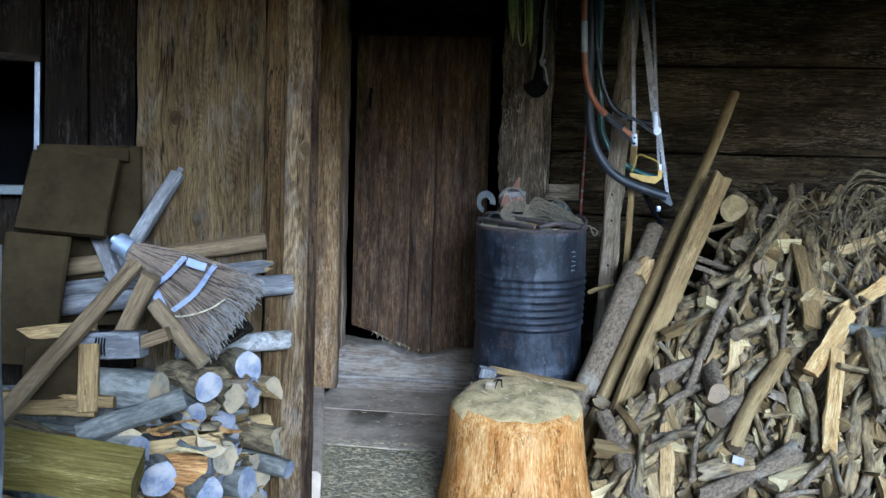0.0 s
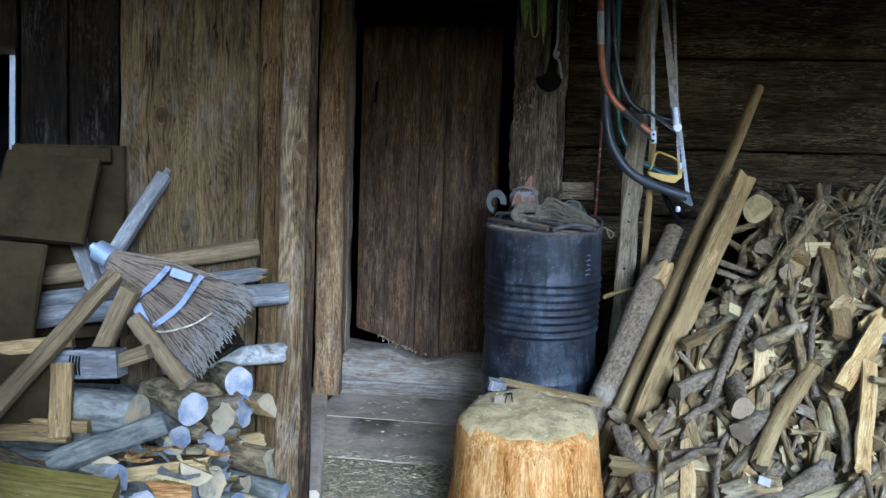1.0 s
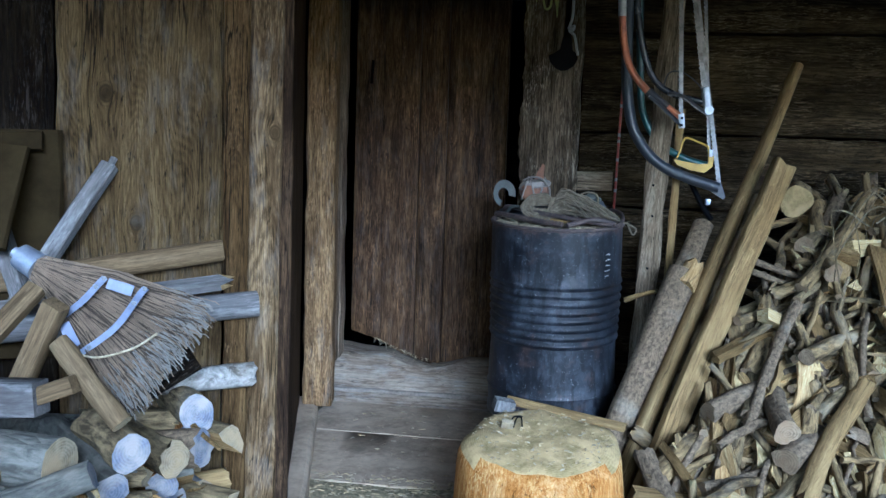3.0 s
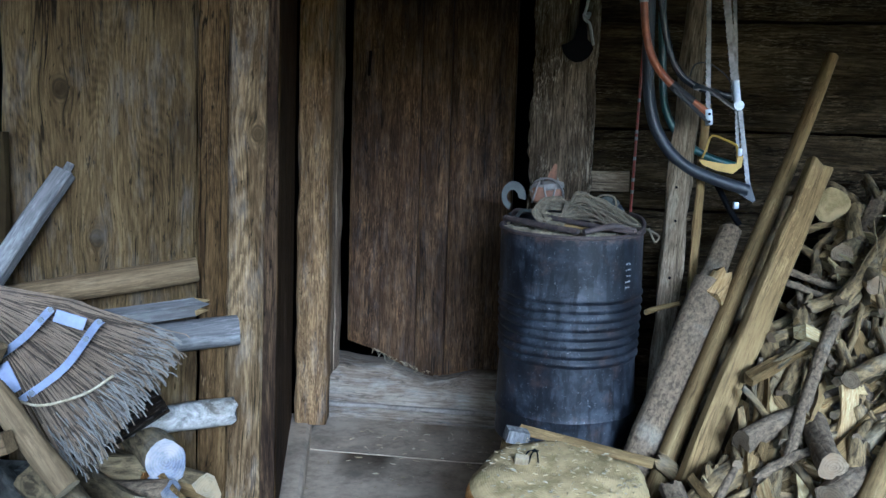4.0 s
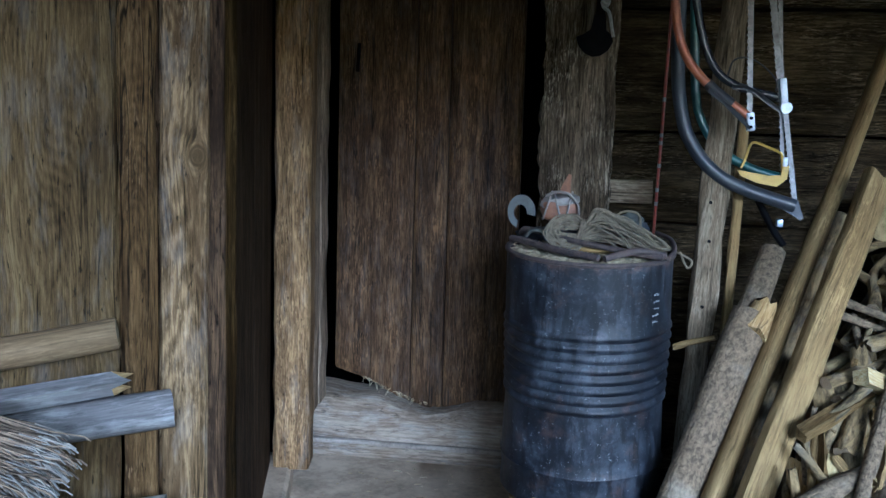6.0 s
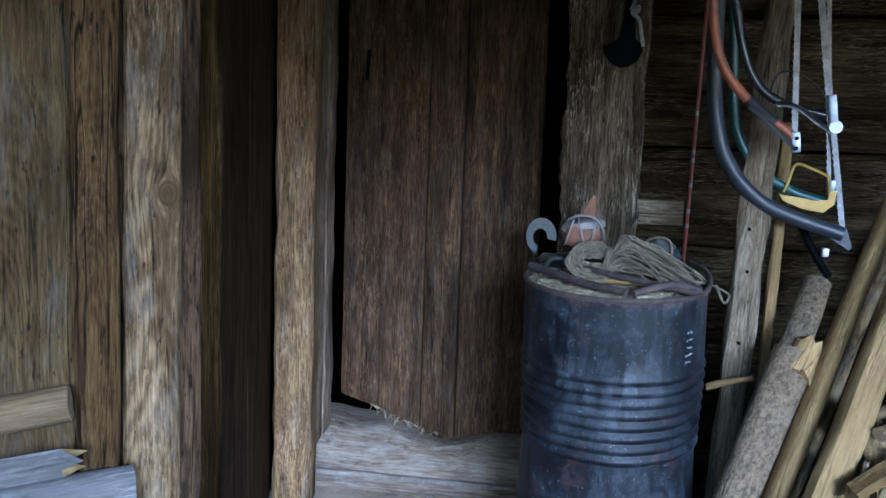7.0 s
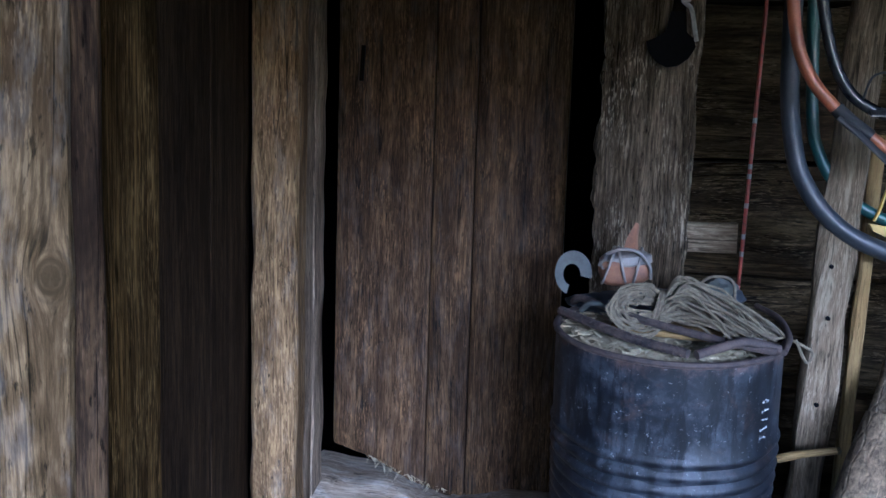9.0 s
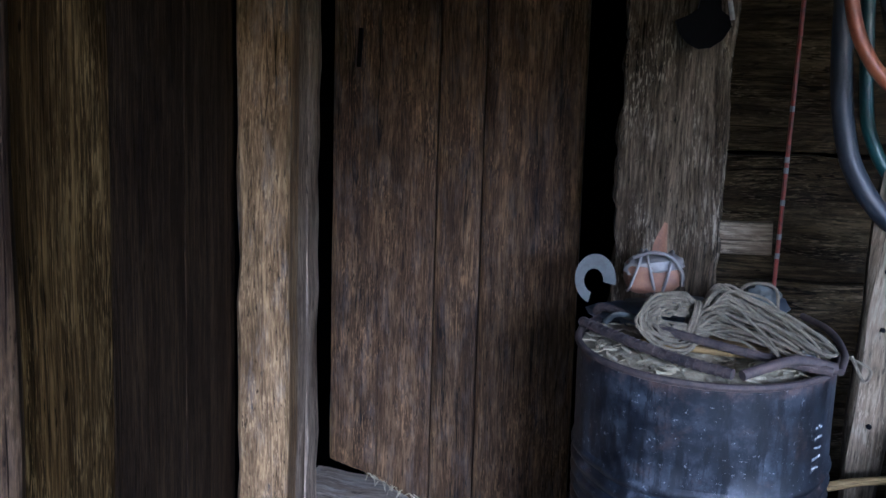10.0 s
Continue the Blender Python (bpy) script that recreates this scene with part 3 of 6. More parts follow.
def spans(name, data, length, a, b, roll=0.0, label="", category="", group=""):
    """Lays a length of wood between two places."""
    a, b = Vector(a), Vector(b)
    m = along((a + b) / 2, b, roll, (0.3, -1, 0.2)) @ Matrix.Diagonal((1, 1, (b - a).length / length, 1))
    return tagged(part(name, None, None, None, label, m, data=data), label, category, group)

# ---- structure ----
U, N = Vector((0.891, 0.454, 0)), Vector((0.454, -0.891, 0))
A0 = Vector((-1.19, 3.20, 0))
TOP, FLOOR = 2.55, -0.03


def on_a(s, out=0.0, z=0.0):
    """A place s metres along the side wall's face, out in front of it."""
    p = A0 + U * s + N * out
    return Vector((p.x, p.y, z))


def ground():
    bm = bmesh.new()
    xs = [-120, -30, -8, -4] + [-3 + 0.12 * i for i in range(51)] + [4, 8, 30, 120]
    ys = [-120, -30, -8, -3] + [-1 + 0.12 * i for i in range(67)] + [9, 30, 120]
    g = [[bm.verts.new((x, y, FLOOR + (0.050 * min(1, max(0, (y - 3.75) / 0.5)) if -1.4 < x < 0.3 and y < 4.4 else 0) + (wob((x, y, 0), 2.3, 0.018, 3) + wob((x, y, 0), 9, 0.008, 4) if abs(x) < 4 and abs(y) < 7 else 0))) for x in xs] for y in ys]
    for j in range(len(ys) - 1):
        for i in range(len(xs) - 1):
            f = bm.faces.new((g[j][i], g[j][i + 1], g[j + 1][i + 1], g[j + 1][i]))
            f.material_index = 0 if abs(xs[i]) < 3.6 and -0.6 < ys[j] < 7 else 1
    return tagged(part("ground", bm, [M["litter"], M["meadow"]]), "trodden earth floor strewn with chaff and sawdust", "ground", kind="structure")


ground()


# roof out of view; its eave beam is added to darken the upper walls
def roof():
    bm = bmesh.new()
    slats = [((0.245, 7.1, 0.04), (-4 + 0.25 * i, 3.65, TOP + 0.02 + 0.006 * (i % 2))) for i in range(32)]
    for size, at in slats + [((8.0, 0.16, 0.16), (-0.125, 0.18, TOP - 0.082))]:
        b = box_bm(size, 0, at)
        me = bpy.data.meshes.new("tmp")
        b.to_mesh(me)
        b.free()
        bm.from_mesh(me)
        bpy.data.meshes.remove(me)
    return tagged(part("ceiling", bm, M["dark"], smooth=False), "dark plank underside of the unseen porch roof, with an added beam that cuts the light", "ceiling", kind="structure")


roof()

# unseen bank, added across the yard to block low sky light
bm = bmesh.new()
secs = [[(x, -5.2 - 0.4 * math.sin(x * 0.5), -0.1), (x, -6.0, 1.6 + wob((x, 0, 0), 0.6, 0.3, 2)), (x, -7.5, 2.5 + wob((x, 0, 0), 0.4, 0.4, 3)), (x, -14, 2.6), (x, -14, -0.1)] for x in range(-30, 31, 2)]
rings(bm, secs, (0, 0))
tagged(part("backdrop", bm, M["meadow"]), "unseen grassy bank added to block low sky light", "bank", kind="structure")

# back wall of stacked hewn logs
wall = thing("wall_north", (1.2, 5.6, 0), "dark wall of stacked hewn logs with open cracks", "wall", kind="structure")
JOINTS = (-0.05, 0.40, 0.79, 1.17, 1.555, 2.065, 2.56)
for i, (lo, hi) in enumerate(zip(JOINTS, JOINTS[1:])):
    part("log", hewn_bm(hi - lo - 0.012, 0.22, 2.89, i + 3, 0.012, 0.007, 24), M["logwall"], wall, m=along((-0.14, 5.62 - 0.02 * (i % 2), (lo + hi) / 2), (2.75, 5.61 - 0.02 * (i % 2), (lo + hi) / 2)))
plank("ledge", M["stake"], (-0.17, 5.46, 1.30), (0.035, 5.46, 1.305), 0.10, 0.05, wall, seed=4)
# added near-black sheet that keeps the cracks between the logs dark
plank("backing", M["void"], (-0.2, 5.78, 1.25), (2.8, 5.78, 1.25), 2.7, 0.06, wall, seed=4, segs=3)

# near-black sheets painted as the darkness of the unlit room behind the door
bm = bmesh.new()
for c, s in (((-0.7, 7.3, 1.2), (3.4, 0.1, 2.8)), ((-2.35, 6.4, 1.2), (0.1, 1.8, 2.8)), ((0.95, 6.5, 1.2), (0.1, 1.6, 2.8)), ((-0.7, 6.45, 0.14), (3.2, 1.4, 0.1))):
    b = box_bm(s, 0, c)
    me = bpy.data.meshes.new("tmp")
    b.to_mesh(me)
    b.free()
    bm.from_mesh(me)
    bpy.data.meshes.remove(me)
tagged(part("wall_inner", bm, M["void"], smooth=False), "near-black walls painted as the darkness of the unlit room behind the door", "wall", kind="structure")

# side wall with its window hole
side = thing("wall_west", on_a(-0.6), "weathered vertical board wall beside the door recess", "wall", kind="structure")


def upright(name, mt, s0, s1, out, thick, lo, hi, seed, **kw):
    """A vertical board of the side wall whose face stands out by that much."""
    c = (s0 + s1) / 2
    return plank(name, mt, on_a(c, out - thick / 2, lo), on_a(c, out - thick / 2, hi), s1 - s0, thick, side, face=N, seed=seed, **kw)


upright("board", M["panel"], -0.400, 0.047, 0.0, 0.035, FLOOR, TOP, 1, edge=0.006)
upright("board", M["strip"], 0.051, 0.122, 0.012, 0.04, FLOOR, TOP, 2, edge=0.006)
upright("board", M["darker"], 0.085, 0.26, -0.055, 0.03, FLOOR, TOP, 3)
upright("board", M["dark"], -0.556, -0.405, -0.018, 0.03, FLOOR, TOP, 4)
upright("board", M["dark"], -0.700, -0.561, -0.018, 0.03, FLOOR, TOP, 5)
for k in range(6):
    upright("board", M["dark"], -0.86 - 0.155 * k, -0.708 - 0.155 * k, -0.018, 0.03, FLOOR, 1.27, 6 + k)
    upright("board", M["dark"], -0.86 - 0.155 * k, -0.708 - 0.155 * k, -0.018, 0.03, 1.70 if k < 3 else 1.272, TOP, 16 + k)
# near-black sheet behind the window hole stands in for its shade
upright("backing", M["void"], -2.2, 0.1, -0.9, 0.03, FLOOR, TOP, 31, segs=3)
win = thing("window_1", on_a(-0.95, 0, 1.27), "small unglazed hole with a peeling grey frame in the board wall", "window", kind="structure")
plank("window_frame", M["slate"], on_a(-0.722, -0.02, 1.27), on_a(-0.722, -0.02, 1.70), 0.022, 0.06, win, face=N, seed=2)
plank("window_frame", M["dark"], on_a(-1.17, -0.02, 1.71), on_a(-0.712, -0.02, 1.71), 0.03, 0.06, win, face=N, seed=3)
plank("window_sill", M["greypaint"], on_a(-1.17, 0.0, 1.265), on_a(-0.70, 0.0, 1.265), 0.035, 0.08, win, face=N, seed=4)

corner = thing("corner_post", (-1.07, 3.42, FLOOR), "weathered grey-brown post at the corner of the recess", "post", kind="structure")
plank("post", M["post"], (-1.088, 3.362, FLOOR), (-1.064, 3.362, TOP), 0.098, 0.10, corner, face=N, seed=40, edge=0.006)
RV = Vector((-0.275, 0.9615, 0))
RN = Vector((0.9615, 0.275, 0))


def reveal(name, mt, d0, d1, out, thick, lo, hi, parent, seed, **kw):
    """A vertical board of the recess's side, between two distances back from the corner."""
    p = Vector((-0.999, 3.341, 0)) + RV * ((d0 + d1) / 2) + RN * (out - thick / 2)
    return plank(name, mt, (p.x, p.y, lo), (p.x, p.y, hi), d1 - d0, thick, parent, face=RN, seed=seed, **kw)


reveal("board", M["goldside"], 0.085, 0.444, 0.0, 0.05, FLOOR, TOP, corner, 41, edge=0.008)
recess = thing("wall_recess", (-1.3, 4.4, FLOOR), "very dark brown plank lining of the door recess", "wall", kind="structure")
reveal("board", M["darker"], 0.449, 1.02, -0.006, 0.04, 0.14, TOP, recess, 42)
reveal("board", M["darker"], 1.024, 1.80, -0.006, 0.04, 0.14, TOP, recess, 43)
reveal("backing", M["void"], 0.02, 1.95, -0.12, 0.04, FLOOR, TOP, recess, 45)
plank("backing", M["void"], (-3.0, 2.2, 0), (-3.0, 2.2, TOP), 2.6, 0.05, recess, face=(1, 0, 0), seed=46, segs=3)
# base beam along the recess
p0, p1 = Vector((-1.055, 3.50, 0.055)), Vector((-1.49, 5.12, 0.055))
plank("beam", M["greyboard"], p0, p1, 0.17, 0.14, recess, "grey worn base beam", face=RN, seed=44, edge=0.015)

frame_l = thing("door_frame", (-1.42, 5.1, 0.1), "brown weathered door frame post with a pale jamb", "door frame", kind="structure")
plank("post", M["frame"], (-1.405, 5.09, 0.13), (-1.405, 5.09, TOP), 0.145, 0.17, frame_l, face=(0.18, -1, 0), seed=50, edge=0.012)
plank("jamb", M["jamb"], (-1.415, 5.27, 0.30), (-1.415, 5.27, TOP), 0.085, 0.18, frame_l, face=(0.1, -1, 0), seed=51, edge=0.008)
plank("jamb", M["jamb"], (-1.435, 5.45, 0.30), (-1.435, 5.45, TOP), 0.09, 0.17, frame_l, "pale peeling jamb", face=(0.1, -1, 0), seed=52, edge=0.008)
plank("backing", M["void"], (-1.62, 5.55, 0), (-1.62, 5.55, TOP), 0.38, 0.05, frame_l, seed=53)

post = thing("door_post", (-0.27, 5.3, 0), "rough hewn timber post carrying an axe and straps", "post", kind="structure")
part("post", hewn_bm(0.285, 0.26, TOP, 55, 0.010, 0.014, 30), M["hewn"], post, m=along((-0.30, 5.30, 0), (-0.28, 5.30, TOP)))
# near-black beam added to stand in for the shade at the door's top
lintel = thing("door_lintel", (-0.9, 5.42, 2.24), "near-black beam added over the door to darken its top", "lintel", kind="structure")
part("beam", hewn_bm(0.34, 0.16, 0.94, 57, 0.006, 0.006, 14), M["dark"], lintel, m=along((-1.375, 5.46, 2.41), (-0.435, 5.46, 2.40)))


def sill():
    """Threshold beam, worn hollow where feet step."""
    bm = bmesh.new()
    knots = ((-1.48, 0.335), (-1.39, 0.325), (-1.25, 0.31), (-1.16, 0.315), (-1.09, 0.292), (-1.0, 0.268), (-0.914, 0.262), (-0.8, 0.285), (-0.7, 0.315), (-0.55, 0.322), (-0.1, 0.325))
    secs = []
    for k in range(70):
        x = -1.48 + 1.38 * k / 69
        top = np.interp(x, [a for a, _ in knots], [b for _, b in knots]) - 0.018 + wob((x, 0, 0), 14, 0.006, 2)
        f = 5.50 + wob((x, 1, 0), 6, 0.008, 7)
        prof = ((f, 0.0), (f, 0.10), (f + 0.01, 0.17), (f + 0.025, top - 0.05), (f + 0.055, top - 0.012), (f + 0.11, top), (f + 0.32, top - 0.01), (f + 0.36, 0.0))
        secs.append([(x, y + wob((x, y, z), 20, 0.004, 8), z + wob((x, y, z), 22, 0.005, 9)) for y, z in prof])
    rings(bm, secs, (0, 0))
    return bm


ACROSS = Matrix(((0, 0, 1, -1.48), (1, 0, 0, 5.5), (0, 1, 0, 0), (0, 0, 0, 1)))
sb = sill()
bmesh.ops.transform(sb, matrix=ACROSS.inverted(), verts=sb.verts)
s1 = tagged(part("threshold", sb, M["sill"], m=ACROSS), "pale worn timber threshold hollowed by feet", "threshold", kind="structure")
plank("lip", M["lip"], (-1.44, 5.488, 0.10), (-0.1, 5.488, 0.105), 0.022, 0.03, s1, seed=60, edge=0.006, segs=30)

steps = thing("step", (-0.9, 4.9, 0), "two dusty grey boards lying before the threshold", "step", kind="structure")
plank("board", M["greyboard"], (-1.46, 5.235, 0.001), (0.1, 5.235, 0.001), 0.53, 0.05, steps, face=(0, 0, 1), seed=61, edge=0.006, segs=20)
plank("board", M["greyboard"], (-1.40, 4.622, 0.0), (0.1, 4.622, 0.0), 0.688, 0.05, steps, face=(0, 0, 1), seed=62, edge=0.004, segs=20)

# ---- the door ----
door = thing("door_1", (-0.38, 5.64, 0.3), "old brown plank door with a gnawed bottom edge, slightly ajar", "door", kind="structure")


def door_board(x0, x1, seed):
    """A door plank whose foot is rotted to a ragged line; its grain runs along z."""
    bm = bmesh.new()
    knots = ((-1.37, 0.42), (-1.30, 0.40), (-1.2, 0.365), (-1.12, 0.325), (-1.05, 0.295), (-0.95, 0.268), (-0.84, 0.262), (-0.7, 0.285), (-0.58, 0.296), (-0.3, 0.30))
    n = max(4, int((x1 - x0) / 0.012))
    cols = []
    for i in range(n + 1):
        x = x0 + (x1 - x0) * i / n
        z0 = np.interp(x, [a for a, _ in knots], [b for _, b in knots]) - 0.02 + wob((x, 0, 0), 40, 0.012, seed) + wob((x, 0, 0), 110, 0.006, seed)
        e = 0.006 if i in (0, n) else 0.0
        zs = [z0, z0 + 0.02, z0 + 0.1] + [z0 + 0.1 + (TOP - z0 - 0.1) * k / 10 for k in range(1, 11)]
        cols.append([[bm.verts.new((x + (wob((0, 0, z), 5, 0.002, seed) if e else 0), y + (e if y < 0 else 0) + (0.008 if k == 0 and y < 0 else 0) + wob((x, y, z), 12, 0.0015, seed), z)) for k, z in enumerate(zs)] for y in (-0.018, 0.018)])
    m = len(cols[0][0])
    for a, b in zip(cols, cols[1:]):
        for k in range(m - 1):
            bm.faces.new((a[0][k], b[0][k], b[0][k + 1], a[0][k + 1]))
            bm.faces.new((a[1][k], a[1][k + 1], b[1][k + 1], b[1][k]))
        bm.faces.new((a[0][0], a[1][0], b[1][0], b[0][0]))
    for c, flip in ((cols[0], False), (cols[-1], True)):
        for k in range(m - 1):
            q = (c[0][k], c[0][k + 1], c[1][k + 1], c[1][k])
            bm.faces.new(q[::-1] if flip else q)
    return bm


DOOR = Matrix.Translation((-0.38, 5.63, 0)) @ Matrix.Rotation(radians(-2.0), 4, "Z") @ Matrix.Translation((0.38, 0, 0))
# last board stops short; the open strip stands in for shade by the post
for i, (x0, x1) in enumerate(((-1.388, -1.0235), (-1.018, -0.8675), (-0.862, -0.535))):
    part("board", door_board(x0, x1, 70 + i), M["door"], door, m=DOOR)

# dark plate that stands in for the slot in the door
bm = box_bm((0.016, 0.012, 0.13), 0.004)
part("latch", bm, M["iron"], door, "dark iron plate standing in for the latch slot", DOOR @ pose(-1.295, -0.022, 1.86, 0, 3, 0))

rng = random.Random(17)
bm = bmesh.new()
for k in range(46):
    x = rng.uniform(-1.24, -0.93)
    z = np.interp(x, (-1.3, -1.12, -0.95, -0.84), (0.385, 0.31, 0.255, 0.25))
    p = Vector((x, 5.645 + rng.uniform(-0.012, 0.0), z + 0.012))
    q = p + Vector((rng.uniform(-0.03, 0.03), rng.uniform(-0.02, 0.0), rng.uniform(-0.035, 0.0)))
    tube(bm, [p, (p + q) / 2 + Vector((0, -0.006, 0.004)), q], rng.uniform(0.0008, 0.0018), 4)
part("straw_tufts", bm, M["chaff"], door, "straw wisps caught under the door")

# ---- light-catching things, largest first ----


def drum():
    """Open steel drum with a band of pressed ribs and a rolled rim."""
    d = thing("steel_drum", (-0.218, 4.78, 0.24), "dented blue-black steel drum with pressed ribs, packed with chaff", "drum")
    prof = [(0.282, 0.0), (0.292, 0.004), (0.292, 0.03), (0.288, 0.04)]
    prof += [(0.290, 0.12), (0.296, 0.135), (0.290, 0.15), (0.29, 0.2)]
    for k in range(8):
        z = 0.355 + k * 0.0365
        prof += [(0.286, z), (0.291, z + 0.006), (0.2950, z + 0.0125), (0.2958, z + 0.018), (0.2940, z + 0.0235), (0.289, z + 0.030)]
    prof += [(0.289, 0.70), (0.290, 0.80), (0.290, 0.87)]
    n = 72
    bm = bmesh.new()
    secs = []
    for r, z in prof:
        ring = []
        for i in range(n):
            a = 2 * math.pi * i / n
            dent = wob((math.cos(a), math.sin(a), z * 1.4), 1.7, 0.012, 5) * min(1, (0.9 - z) * 4) * min(1, z * 6)
            ring.append(((r + dent) * math.cos(a), (r + dent) * math.sin(a), z))
        secs.append(ring)
    rings(bm, secs, (0, None))
    inner = [[(r * math.cos(2 * math.pi * i / n), r * math.sin(2 * math.pi * i / n), z) for i in range(n)] for r, z in ((0.286, 0.87), (0.284, 0.5))]
    rings(bm, inner, (None, None))
    part("body", bm, M["paint"], d, m=WORLD[d])
    bm = bmesh.new()
    tube(bm, [(0.290 * math.cos(2 * math.pi * i / n), 0.290 * math.sin(2 * math.pi * i / n), 0.875) for i in range(n + 1)], 0.0085, 8, cap=False)
    part("rim", bm, M["rust"], d, "rolled rusty rim", m=WORLD[d])
    return d


DRUM = drum()
tb = tagged(part("timber_block", box_bm((0.5, 0.5, 0.205), 0.015), M["oldsplit"], m=pose(-0.218, 4.83, 0.1265)), "squared timber block under the drum", "block")


def stump():
    """Chopping block: sawn round with a hollowed, rounded, chaff-dusted top."""
    bm = bmesh.new()
    n, secs = 64, []
    prof = [(0.315, -0.05), (0.30, 0.05), (0.283, 0.15), (0.275, 0.26), (0.272, 0.36), (0.268, 0.41), (0.260, 0.432), (0.235, 0.452), (0.19, 0.466), (0.13, 0.473), (0.06, 0.475), (0.012, 0.475)]
    for k, (r, z) in enumerate(prof):
        ring = []
        for i in range(n):
            a = 2 * math.pi * i / n
            c, s = math.cos(a), math.sin(a)
            rr = r * (1 + wob((c, s, z * 0.4), 1.6, 0.10, 12) + 0.5 * wob((c * 3, s * 3, z * 0.3), 3.0, 0.03, 13) * min(1, r / 0.2))
            if k < 4:
                rr += 0.05 * max(0, math.cos(a - radians(-28))) ** 6 * (1 - k / 4) + 0.045 * max(0, math.cos(a - radians(-125))) ** 10 * (1 - k / 4)
            tilt = s * 0.045 * (r / 0.27) * min(1, max(0, (z - 0.2) * 4)) - max(0, -s) * 0.02 * (1 if k in (5, 6) else 0)
            zz = z + tilt + (wob((c * r, s * r, 0), 14, 0.014, 14) if k > 5 else 0) + (wob((c * 4, s * 4, 0), 3, 0.012, 15) if k in (4, 5, 6) else 0)
            ring.append((rr * c, rr * s, zz))
        secs.append(ring)
    vs = rings(bm, secs, (0, 1))
    for f in bm.faces:
        if sum((v.co.z for v in f.verts)) / len(f.verts) > 0.415 and f.normal.z > -2:
            f.material_index = 1
    return part("chopping_block", bm, [M["block"], M["blocktop"]], m=pose(-0.205, 3.68, 0))


tagged(stump(), "barkless orange-brown chopping block dusted with chaff", "chopping block")

# ---- leaning timber beside the drum ----
LBL = {"category": "pole", "group": "timber leaning by the drum"}
d = log_data("pole", "round", 0.038, 2.0, [M["tan"], M["end"], M["tan"]], 5, 0.012, 0.0, 0.72, 14)
spans("leaning_pole", d, 2.0, (0.03, 4.21, -0.02), (0.885, 5.33, 1.89), label="long thin barkless pole leaning on the log wall", **LBL)
plank("leaning_plank", M["tan"], (0.116, 4.11, -0.02), (0.768, 4.93, 1.408), 0.100, 0.05, seed=8, edge=0.006, face=(0.5, -1, 0.3), rag=0.02, label="long tan split plank leaning against the woodpile")
d = log_data("log", "round", 0.066, 1.1, [M["bark_log"], M["end"], M["split"]], 8, 0.01, 0.0, 0.95, 8)
spans("bark_log", d, 1.1, (-0.03, 4.33, 0.0), (0.345, 4.77, 0.93), label="grey bark log leaning beside the drum", category="log", group="timber leaning by the drum")
d = log_data("log", "round", 0.046, 0.4, [M["bark_log"], M["end"], M["split"]], 9, 0.004, 0.0, 0.95, 5)
spans("bark_log", d, 0.4, (0.33, 4.78, 0.88), (0.44, 4.97, 1.13), label="notched thinner bark log standing behind a thick one", category="log", group="timber leaning by the drum")
d = log_data("cut", "half", 0.056, 0.12, [M["split"], M["split"], M["split"]], 11, 0.0, 0.02, 0.7, 4)
spans("wood_chip", d, 0.12, (0.335, 4.715, 0.875), (0.385, 4.77, 0.965), 150, label="pale fresh notch chip in the bark log", category="wood chip")
d = log_data("pole", "round", 0.03, 1.5, [M["bark"], M["end"], M["split"]], 10, 0.01, 0.0, 0.9, 8)
spans("leaning_pole", d, 1.5, (0.12, 4.42, 0.0), (0.70, 5.11, 1.26), label="grey bark pole leaning between two lighter poles", **LBL)
st = plank("stake", M["stake"], (0.155, 4.93, 0.0), (0.268, 4.93, 2.40), 0.094, 0.05, seed=12, edge=0.014, label="upright grey weathered stake with nail holes")
for x, z in ((0.205, 1.16), (0.22, 1.42), (0.195, 0.92), (0.202, 1.30)):
    bm = bmesh.new()
    tube(bm, [(x, 4.906, z), (x, 4.898, z)], 0.006, 8)
    part("nail", bm, M["iron"], st, "rusty nail head")
plank("stake", M["tan"], (0.268, 4.97, 0.0), (0.318, 4.99, 1.65), 0.036, 0.03, seed=13, edge=0.006, label="thin upright tan batten behind the saws")

d = log_data("twig", "round", 0.012, 0.13, [M["tan"], M["end"], M["split"]], 15, 0.004, 0.004, 0.8, 5)
spans("twig", d, 0.13, (0.10, 4.86, 0.775), (0.235, 4.80, 0.83), 0, "short pale twig wedged behind the bark log", "twig")

# ---- woodpile ----
rng = random.Random(11)
SORTS = []
BARKS = (M["bark"], M["bark_b"], M["bark_log"], M["bark"])
SPLITS = (M["split"], M["oldsplit"], M["palesplit"], M["tan"])
for i in range(9):
    SORTS.append((log_data("stick", "round", rng.uniform(0.010, 0.019), 0.40, [BARKS[i % 4], M["enddull"], M["split"]], 100 + i, rng.uniform(0.008, 0.04), 0.008, 0.75, 8), "thin crooked stick with grey-brown bark", "stick"))
for i in range(6):
    SORTS.append((log_data("branch", "round", rng.uniform(0.026, 0.042), 0.42, [BARKS[i % 4], M["enddull"], M["split"]], 140 + i, rng.uniform(0.01, 0.03), 0.012, 0.88, 8), "stout branch covered in brown bark", "branch"))
for i in range(9):
    SORTS.append((log_data("split_billet", "wedge", rng.uniform(0.034, 0.052), 0.33, [BARKS[i % 3], SPLITS[i % 4], SPLITS[i % 4]], 180 + i, rng.uniform(0.004, 0.015), 0.024, 0.88, 7), "split billet with bark on its back", "firewood"))
